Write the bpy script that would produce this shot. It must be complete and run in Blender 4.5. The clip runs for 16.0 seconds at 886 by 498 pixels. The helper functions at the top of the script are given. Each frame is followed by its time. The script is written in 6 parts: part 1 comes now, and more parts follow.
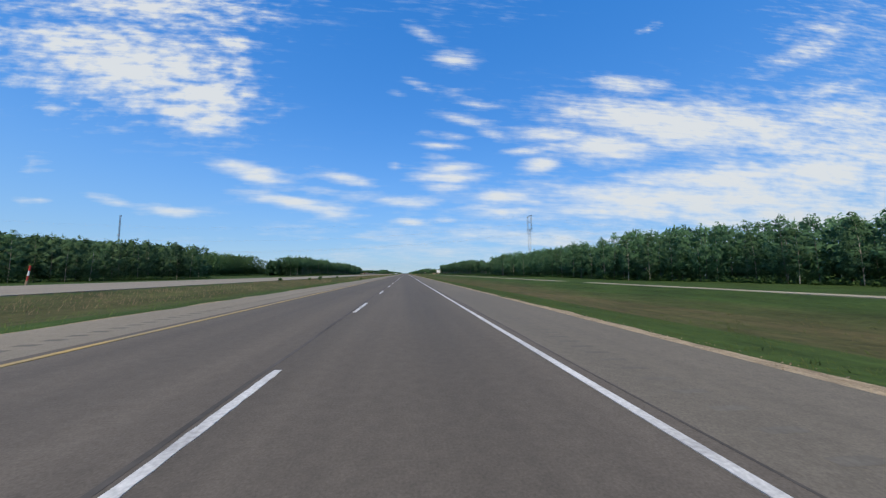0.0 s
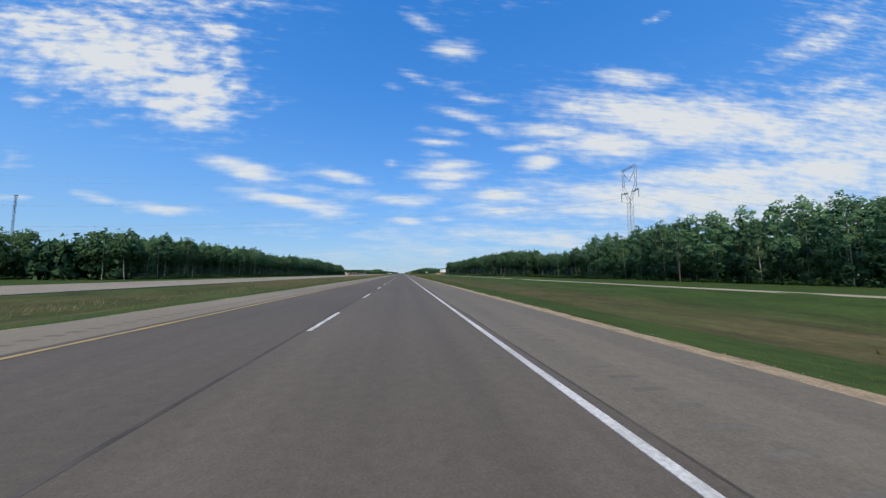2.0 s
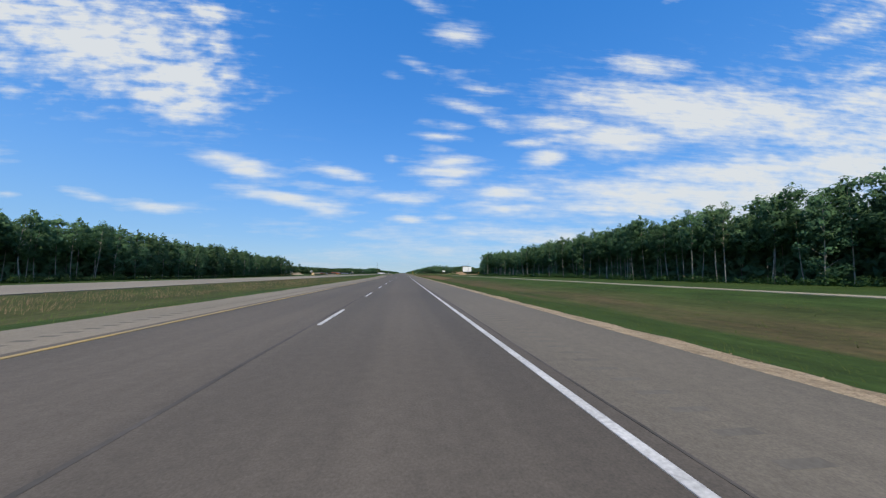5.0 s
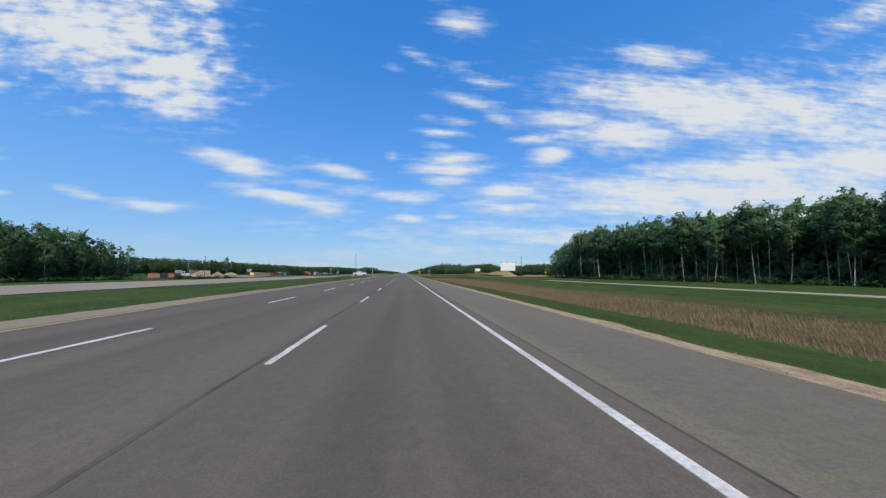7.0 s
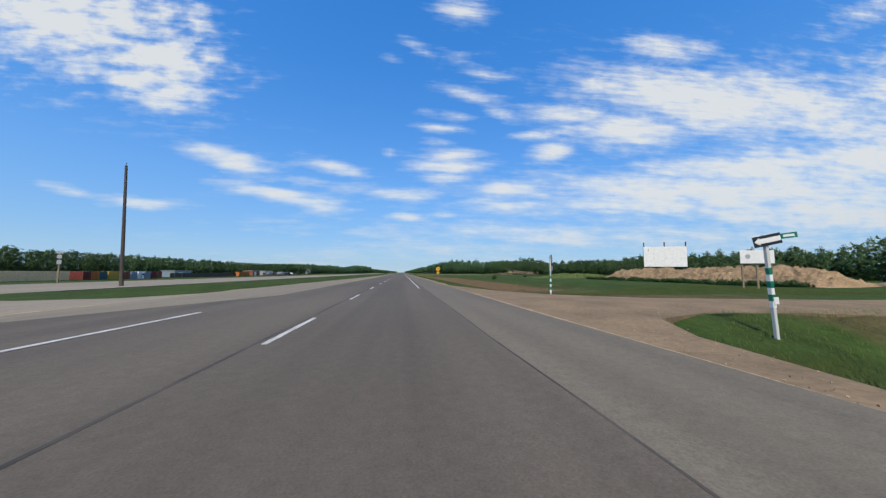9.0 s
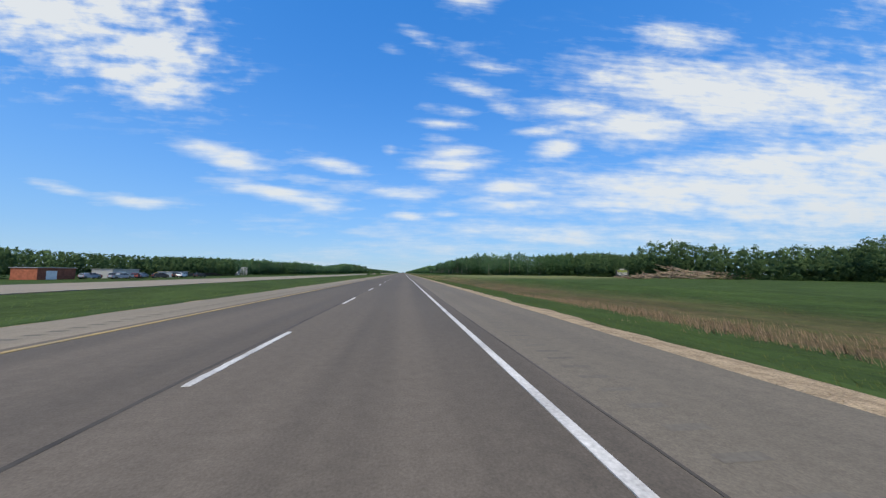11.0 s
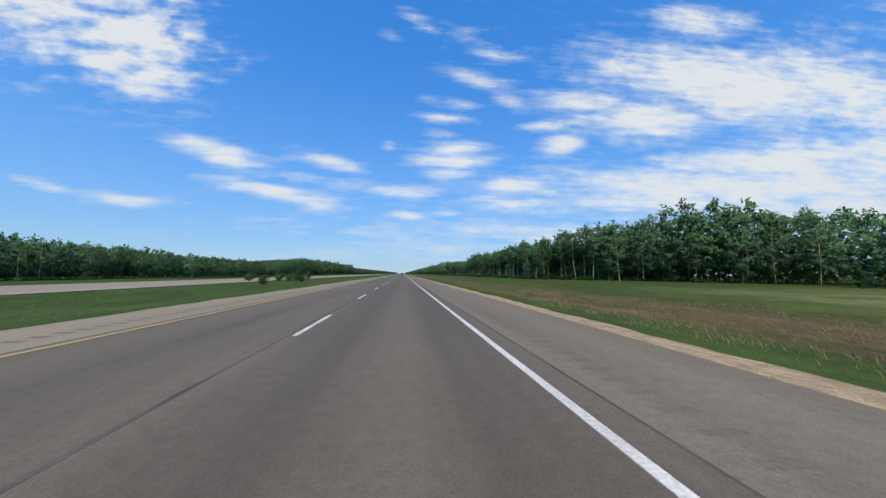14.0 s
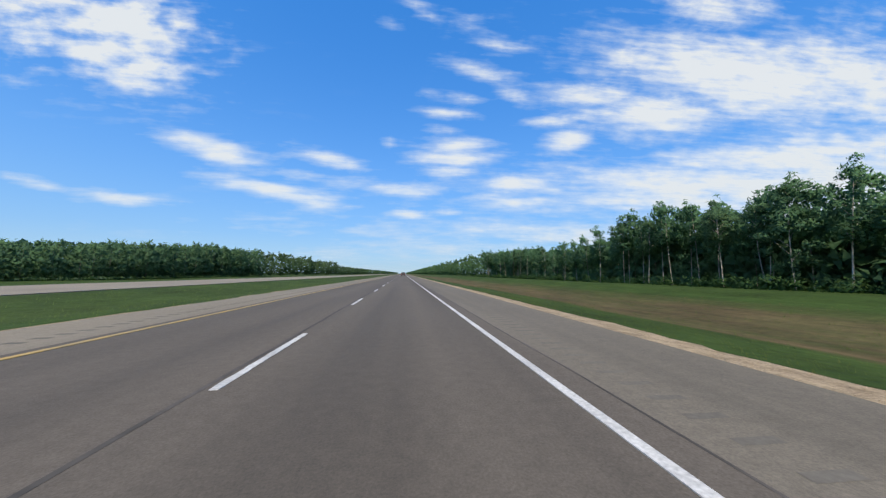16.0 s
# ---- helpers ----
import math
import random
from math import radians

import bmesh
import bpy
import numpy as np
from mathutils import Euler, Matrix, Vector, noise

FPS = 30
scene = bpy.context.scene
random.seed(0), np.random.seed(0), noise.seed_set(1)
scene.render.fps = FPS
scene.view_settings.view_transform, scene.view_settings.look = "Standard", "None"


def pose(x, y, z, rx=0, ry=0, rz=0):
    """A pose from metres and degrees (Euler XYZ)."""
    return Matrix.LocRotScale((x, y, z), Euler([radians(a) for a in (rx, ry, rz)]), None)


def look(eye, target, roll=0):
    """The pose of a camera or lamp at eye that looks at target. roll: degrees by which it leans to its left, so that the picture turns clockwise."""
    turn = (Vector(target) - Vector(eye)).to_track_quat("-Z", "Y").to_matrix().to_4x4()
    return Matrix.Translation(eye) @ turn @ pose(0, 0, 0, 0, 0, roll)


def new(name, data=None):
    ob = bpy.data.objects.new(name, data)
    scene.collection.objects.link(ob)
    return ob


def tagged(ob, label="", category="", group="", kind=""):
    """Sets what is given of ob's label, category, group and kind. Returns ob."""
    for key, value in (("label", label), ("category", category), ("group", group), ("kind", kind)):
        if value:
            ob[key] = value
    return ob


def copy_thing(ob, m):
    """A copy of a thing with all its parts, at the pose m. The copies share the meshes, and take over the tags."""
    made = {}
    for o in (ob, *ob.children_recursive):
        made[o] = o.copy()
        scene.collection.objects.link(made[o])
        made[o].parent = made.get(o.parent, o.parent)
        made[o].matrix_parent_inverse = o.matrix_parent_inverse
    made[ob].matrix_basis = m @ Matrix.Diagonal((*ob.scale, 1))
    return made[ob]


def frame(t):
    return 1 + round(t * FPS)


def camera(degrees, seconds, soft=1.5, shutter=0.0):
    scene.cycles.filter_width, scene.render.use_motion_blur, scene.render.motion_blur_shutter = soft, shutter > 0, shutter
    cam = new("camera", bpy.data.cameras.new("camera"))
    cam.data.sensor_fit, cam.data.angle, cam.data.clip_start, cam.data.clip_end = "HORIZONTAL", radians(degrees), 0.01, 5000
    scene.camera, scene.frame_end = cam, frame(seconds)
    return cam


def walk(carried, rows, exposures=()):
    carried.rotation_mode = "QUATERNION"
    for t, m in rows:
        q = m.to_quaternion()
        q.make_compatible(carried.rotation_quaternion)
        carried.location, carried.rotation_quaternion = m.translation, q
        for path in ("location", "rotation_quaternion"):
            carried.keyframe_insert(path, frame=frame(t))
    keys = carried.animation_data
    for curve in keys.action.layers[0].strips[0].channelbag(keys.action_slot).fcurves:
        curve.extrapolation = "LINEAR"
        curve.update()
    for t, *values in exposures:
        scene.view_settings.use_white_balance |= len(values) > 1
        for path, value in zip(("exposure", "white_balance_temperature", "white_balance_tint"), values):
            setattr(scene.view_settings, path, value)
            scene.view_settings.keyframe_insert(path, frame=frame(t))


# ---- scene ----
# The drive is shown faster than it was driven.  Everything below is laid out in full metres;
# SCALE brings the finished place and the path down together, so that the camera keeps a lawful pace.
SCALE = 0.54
EYE = 1.24
LEAN = 0.4
KELVIN, TINT = 7300, 6
cam = camera(110.0, 16.0, soft=1.3)
# seconds, metres right of the lane's middle, metres along the road, pitch, yaw
ROWS = [
    (0.0, -0.26, -0.9, 4.53, -6.70),
    (0.5, -0.33, 34.3, 4.53, -7.21),
    (1.0, -0.17, 68.0, 4.53, -7.52),
    (1.5, -0.04, 103.1, 4.53, -7.42),
    (2.0, 0.10, 137.2, 4.53, -7.32),
    (2.5, 0.21, 172.1, 4.53, -7.32),
    (3.0, 0.30, 205.3, 4.53, -7.01),
    (3.5, 0.20, 240.4, 4.53, -6.91),
    (4.0, 0.19, 274.7, 4.48, -7.32),
    (6.5, -0.00, 447.5, 4.47, -6.80),
    (7.0, -0.02, 481.7, 4.48, -7.01),
    (7.5, -0.01, 515.9, 4.42, -7.11),
    (8.0, 0.10, 551.1, 4.38, -7.52),
    (8.5, 0.36, 582.9, 4.38, -7.73),
    (9.0, 0.49, 615.5, 4.38, -7.42),
    (11.5, 0.46, 787.3, 4.42, -7.11),
    (12.0, 0.26, 821.6, 4.56, -6.65),
    (12.5, 0.07, 854.6, 4.56, -6.65),
    (13.0, -0.01, 889.0, 4.56, -6.80),
    (13.5, -0.02, 922.5, 4.56, -7.04),
    (14.0, 0.24, 956.7, 4.56, -7.36),
    (14.5, 0.31, 989.6, 4.56, -7.04),
    (15.0, 0.17, 1024.6, 4.56, -6.73),
    (15.5, 0.05, 1058.9, 4.56, -6.80),
    (16.0, 0.11, 1094.6, 4.56, -7.21),
]
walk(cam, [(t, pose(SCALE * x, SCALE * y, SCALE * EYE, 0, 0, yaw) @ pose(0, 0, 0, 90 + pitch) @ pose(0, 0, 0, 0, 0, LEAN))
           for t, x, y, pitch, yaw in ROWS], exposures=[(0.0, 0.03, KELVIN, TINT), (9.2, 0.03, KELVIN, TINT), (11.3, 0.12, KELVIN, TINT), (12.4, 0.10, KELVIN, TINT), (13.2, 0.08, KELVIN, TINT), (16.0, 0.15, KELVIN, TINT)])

# ---------------------------------------------------------------- light
SUN_EL, SUN_AZ = 52.0, 193.0      # degrees above the horizon, degrees clockwise from the road's direction
world = bpy.data.worlds.new("world")
scene.world = world
world.use_nodes = True
wn = world.node_tree
sky = wn.nodes.new("ShaderNodeTexSky")
sky.sky_type, sky.sun_disc = "NISHITA", False
sky.sun_elevation, sky.sun_rotation = radians(SUN_EL), radians(SUN_AZ)
sky.air_density, sky.dust_density, sky.ozone_density, sky.altitude = 1.0, 0.0, 4.0, 300
wn.nodes["Background"].inputs["Strength"].default_value = 0.15
even = wn.nodes.new("ShaderNodeGamma")
even.inputs["Gamma"].default_value = 0.62
wn.links.new(sky.outputs["Color"], even.inputs["Color"])
rich = wn.nodes.new("ShaderNodeHueSaturation")
rich.inputs["Hue"].default_value, rich.inputs["Saturation"].default_value, rich.inputs["Value"].default_value = 0.517, 1.74, 2.74
wn.links.new(even.outputs["Color"], rich.inputs["Color"])
wn.links.new(rich.outputs["Color"], wn.nodes["Background"].inputs["Color"])
sun = new("sun", bpy.data.lights.new("sun", "SUN"))
sun.data.energy, sun.data.angle, sun.data.color = 4.8, radians(5.0), (1.0, 0.92, 0.80)
a, e = radians(SUN_AZ), radians(SUN_EL)
sun.matrix_world = look((math.sin(a) * math.cos(e) * 50, math.cos(a) * math.cos(e) * 50, math.sin(e) * 50), (0, 0, 0))


# ---------------------------------------------------------------- materials
def ramp(nt, fac, stops):
    r = nt.nodes.new("ShaderNodeValToRGB")
    while len(r.color_ramp.elements) < len(stops):
        r.color_ramp.elements.new(0.5)
    for el, (at, c) in zip(r.color_ramp.elements, stops):
        el.position, el.color = at, (*c, 1)
    nt.links.new(fac, r.inputs["Fac"])
    return r.outputs["Color"]


def noise_node(nt, vec, scale, detail=4.0, rough=0.55):
    n = nt.nodes.new("ShaderNodeTexNoise")
    n.inputs["Scale"].default_value, n.inputs["Detail"].default_value, n.inputs["Roughness"].default_value = scale, detail, rough
    nt.links.new(vec, n.inputs["Vector"])
    return n.outputs["Fac"]


def mix(nt, fac, c1, c2, how="MIX"):
    m = nt.nodes.new("ShaderNodeMix")
    m.data_type, m.blend_type = "RGBA", how
    for sock, v in ((m.inputs[0], fac), (m.inputs[6], c1), (m.inputs[7], c2)):
        if isinstance(v, (int, float)):
            sock.default_value = v
        elif isinstance(v, tuple):
            sock.default_value = (*v, 1)
        else:
            nt.links.new(v, sock)
    return m.outputs[2]


def calc(nt, op, x, y=None, z=None):
    m = nt.nodes.new("ShaderNodeMath")
    m.operation = op
    for sock, v in zip(m.inputs, (x, y, z)):
        if isinstance(v, (int, float)):
            sock.default_value = v
        elif v is not None:
            nt.links.new(v, sock)
    return m.outputs[0]


def blank(name):
    m = bpy.data.materials.new(name)
    m.use_nodes = True
    return m, m.node_tree, m.node_tree.nodes["Principled BSDF"]


def coords(nt, stretch=(1, 1, 1)):
    tc = nt.nodes.new("ShaderNodeTexCoord")
    mp = nt.nodes.new("ShaderNodeMapping")
    mp.inputs["Scale"].default_value = stretch
    nt.links.new(tc.outputs["Object"], mp.inputs["Vector"])
    return mp.outputs["Vector"]


def grain(name, base, second, rough=0.8, coarse=0.6, fine=12.0, metal=0.0, bump=0.1, stretch=(1, 1, 1), per_object=0.0, dark=0.35):
    """Two colours mixed by broad patches, with fine grain on top and a light relief."""
    m, nt, b = blank(name)
    v = coords(nt, stretch)
    big, small = noise_node(nt, v, coarse, 5), noise_node(nt, v, fine, 3)
    col = mix(nt, ramp(nt, big, [(0.35, (0, 0, 0)), (0.68, (1, 1, 1))]), base, second)
    col = mix(nt, dark, col, ramp(nt, small, [(0.3, (0.35, 0.35, 0.35)), (0.7, (1, 1, 1))]), "MULTIPLY")
    if per_object:
        info = nt.nodes.new("ShaderNodeObjectInfo")
        hsv = nt.nodes.new("ShaderNodeHueSaturation")
        nt.links.new(col, hsv.inputs["Color"])
        nt.links.new(calc(nt, "MULTIPLY_ADD", info.outputs["Random"], 2 * per_object, 1 - per_object), hsv.inputs["Value"])
        nt.links.new(calc(nt, "MULTIPLY_ADD", info.outputs["Random"], per_object * 0.08, 0.5 - per_object * 0.04), hsv.inputs["Hue"])
        col = hsv.outputs["Color"]
    nt.links.new(col, b.inputs["Base Color"])
    b.inputs["Roughness"].default_value, b.inputs["Metallic"].default_value = rough, metal
    if rough > 0.55:
        b.inputs["Specular IOR Level"].default_value = 0.15
    if bump:
        bp = nt.nodes.new("ShaderNodeBump")
        bp.inputs["Strength"].default_value, bp.inputs["Distance"].default_value = bump, 0.02
        nt.links.new(small, bp.inputs["Height"])
        nt.links.new(bp.outputs["Normal"], b.inputs["Normal"])
    return m


def leafy(name, shade, light, through_light=0.34):
    """Leaves: colour by clump and by tree, a little light coming through."""
    m, nt, b = blank(name)
    m.cycles.use_bump_map_correction = False
    geo = nt.nodes.new("ShaderNodeNewGeometry")
    info = nt.nodes.new("ShaderNodeObjectInfo")
    col = mix(nt, geo.outputs["Random Per Island"], shade, light)
    hsv = nt.nodes.new("ShaderNodeHueSaturation")
    nt.links.new(col, hsv.inputs["Color"])
    tone = nt.nodes.new("ShaderNodeAttribute")
    tone.attribute_name = "tone"      # each tree of a wood has its own tone of green
    nt.links.new(calc(nt, "ADD", tone.outputs["Fac"], calc(nt, "MULTIPLY_ADD", info.outputs["Random"], 0.4, 0.8)), hsv.inputs["Value"])
    nt.links.new(calc(nt, "MULTIPLY_ADD", tone.outputs["Fac"], -0.035, calc(nt, "MULTIPLY_ADD", info.outputs["Random"], 0.03, 0.485)), hsv.inputs["Hue"])
    nt.nodes.remove(b)
    b = nt.nodes.new("ShaderNodeBsdfDiffuse")
    nt.links.new(hsv.outputs["Color"], b.inputs["Color"])
    b.inputs["Roughness"].default_value = 0.0
    soft, world_n = nt.nodes.new("ShaderNodeAttribute"), nt.nodes.new("ShaderNodeVectorTransform")
    soft.attribute_name = "soft"
    world_n.vector_type, world_n.convert_from, world_n.convert_to = "NORMAL", "OBJECT", "WORLD"
    nt.links.new(soft.outputs["Vector"], world_n.inputs[0])
    nt.links.new(world_n.outputs[0], b.inputs["Normal"])
    tr = nt.nodes.new("ShaderNodeBsdfTranslucent")
    nt.links.new(hsv.outputs["Color"], tr.inputs["Color"])
    ms = nt.nodes.new("ShaderNodeMixShader")
    ms.inputs[0].default_value = through_light
    out = nt.nodes["Material Output"]
    nt.links.new(b.outputs[0], ms.inputs[1])
    nt.links.new(tr.outputs[0], ms.inputs[2])
    nt.links.new(ms.outputs[0], out.inputs["Surface"])
    return m


def paint(name, col, rough=0.5, worn=0.15, metal=0.0):
    return grain(name, col, tuple(c * (1 - worn) for c in col), rough, 1.5, 18.0, metal, 0.02, dark=0.12)


def asphalt(name, base, second):
    """Asphalt with long wheel tracks, stone grain and fine cracks filled dark."""
    m, nt, b = blank(name)
    v = coords(nt)
    long_v = coords(nt, (1.0, 0.02, 1))
    tracks = noise_node(nt, long_v, 0.9, 3)
    col = mix(nt, ramp(nt, tracks, [(0.35, (0, 0, 0)), (0.65, (1, 1, 1))]), base, second)
    patches = noise_node(nt, v, 0.12, 5)
    col = mix(nt, 0.5, col, ramp(nt, patches, [(0.3, (0.72, 0.72, 0.72)), (0.7, (1, 1, 1))]), "MULTIPLY")
    mid = noise_node(nt, v, 7.0, 4, 0.7)
    col = mix(nt, 0.5, col, ramp(nt, mid, [(0.3, (0.68, 0.68, 0.68)), (0.7, (1.12, 1.11, 1.1))]), "MULTIPLY")
    fine = noise_node(nt, v, 45.0, 2, 0.7)
    col = mix(nt, 0.55, col, ramp(nt, fine, [(0.25, (0.45, 0.45, 0.45)), (0.75, (1.15, 1.13, 1.1))]), "MULTIPLY")
    nt.links.new(col, b.inputs["Base Color"])
    b.inputs["Specular IOR Level"].default_value = 0.12
    nt.links.new(ramp(nt, tracks, [(0.3, (0.72, 0.72, 0.72)), (0.7, (0.86, 0.86, 0.86))]), b.inputs["Roughness"])
    bp = nt.nodes.new("ShaderNodeBump")
    bp.inputs["Strength"].default_value, bp.inputs["Distance"].default_value = 0.25, 0.006
    nt.links.new(fine, bp.inputs["Height"])
    nt.links.new(bp.outputs["Normal"], b.inputs["Normal"])
    return m


def meadow(name):
    """Grass land: green and dry bands along the road with ragged edges, tufts and bare spots."""
    m, nt, b = blank(name)
    v = coords(nt)
    sep = nt.nodes.new("ShaderNodeSeparateXYZ")
    nt.links.new(v, sep.inputs[0])
    flow = coords(nt, (1, 0.12, 1))
    ragged = noise_node(nt, flow, 0.25, 5)
    x = calc(nt, "ADD", sep.outputs["X"], calc(nt, "MULTIPLY_ADD", ragged, 10.0, -5.0))
    green = mix(nt, noise_node(nt, flow, 0.7, 5), (0.026, 0.054, 0.012), (0.056, 0.090, 0.023))
    dry = mix(nt, noise_node(nt, flow, 1.3, 5), (0.070, 0.056, 0.029), (0.150, 0.105, 0.060))
    # the dry band beside the ditch on the right
    band = calc(nt, "MULTIPLY", calc(nt, "SMOOTH_MIN", calc(nt, "MULTIPLY", calc(nt, "SUBTRACT", x, 13.0), 0.4), 1.0, 0.1),
                calc(nt, "MULTIPLY", calc(nt, "SUBTRACT", 26.0, x), 0.15))
    band = calc(nt, "MINIMUM", calc(nt, "MAXIMUM", band, 0.0), 1.0)
    patchy = ramp(nt, noise_node(nt, coords(nt, (1, 0.35, 1)), 0.035, 3), [(0.30, (0.6, 0.6, 0.6)), (0.52, (1, 1, 1))])
    patchy = mix(nt, 0.55, patchy, ramp(nt, noise_node(nt, coords(nt, (1, 0.3, 1)), 0.28, 4, 0.6), [(0.36, (0.25, 0.25, 0.25)), (0.6, (1.1, 1.1, 1.1))]), "MULTIPLY")
    along = nt.nodes.new("ShaderNodeMapRange")
    along.inputs["From Min"].default_value, along.inputs["From Max"].default_value = 380.0, 470.0
    along.inputs["To Min"].default_value, along.inputs["To Max"].default_value = 0.8, 1.0
    nt.links.new(sep.outputs["Y"], along.inputs["Value"])
    band = calc(nt, "MULTIPLY", calc(nt, "MULTIPLY", band, patchy), along.outputs["Result"])
    # thinner dry wash in the median
    med = calc(nt, "MULTIPLY", calc(nt, "SUBTRACT", -12.0, x), 0.4)
    med = calc(nt, "MINIMUM", calc(nt, "MAXIMUM", med, 0.0), calc(nt, "MULTIPLY", calc(nt, "ADD", x, 23.0), 0.3))
    early = nt.nodes.new("ShaderNodeMapRange")
    early.inputs["From Min"].default_value, early.inputs["From Max"].default_value = 400.0, 470.0
    early.inputs["To Min"].default_value, early.inputs["To Max"].default_value = 1.0, 0.12
    nt.links.new(sep.outputs["Y"], early.inputs["Value"])
    med = calc(nt, "MULTIPLY", calc(nt, "MULTIPLY", calc(nt, "MAXIMUM", calc(nt, "MINIMUM", med, 0.5), 0.0), patchy), early.outputs["Result"])
    col = mix(nt, calc(nt, "ADD", band, med), green, dry)
    # paler yellow-green grass beyond the ditch, from about y 830 to 1000
    def between(sock, lo0, lo1, hi0, hi1):
        up, down = nt.nodes.new("ShaderNodeMapRange"), nt.nodes.new("ShaderNodeMapRange")
        up.inputs["From Min"].default_value, up.inputs["From Max"].default_value = lo0, lo1
        down.inputs["From Min"].default_value, down.inputs["From Max"].default_value = hi0, hi1
        down.inputs["To Min"].default_value, down.inputs["To Max"].default_value = 1.0, 0.0
        nt.links.new(sock, up.inputs["Value"])
        nt.links.new(sock, down.inputs["Value"])
        return calc(nt, "MULTIPLY", up.outputs["Result"], down.outputs["Result"])
    field = calc(nt, "MULTIPLY", between(sep.outputs["Y"], 830, 870, 960, 1000), between(x, 24, 30, 120, 140))
    col = mix(nt, calc(nt, "MULTIPLY", field, 0.75), col, mix(nt, noise_node(nt, flow, 0.9, 5), (0.135, 0.155, 0.062), (0.23, 0.225, 0.108)))
    tuft = noise_node(nt, v, 2.2, 4, 0.65)
    col = mix(nt, 0.6, col, ramp(nt, tuft, [(0.3, (0.45, 0.47, 0.42)), (0.7, (1.15, 1.15, 1.1))]), "MULTIPLY")
    mottle = noise_node(nt, coords(nt, (1, 0.4, 1)), 0.45, 5, 0.6)
    col = mix(nt, 0.7, col, ramp(nt, mottle, [(0.30, (0.50, 0.50, 0.46)), (0.68, (1.32, 1.28, 1.2))]), "MULTIPLY")
    nt.links.new(col, b.inputs["Base Color"])
    b.inputs["Roughness"].default_value = 0.95
    b.inputs["Specular IOR Level"].default_value = 0.1
    bp = nt.nodes.new("ShaderNodeBump")
    bp.inputs["Strength"].default_value, bp.inputs["Distance"].default_value = 0.6, 0.15
    nt.links.new(tuft, bp.inputs["Height"])
    nt.links.new(bp.outputs["Normal"], b.inputs["Normal"])
    return m


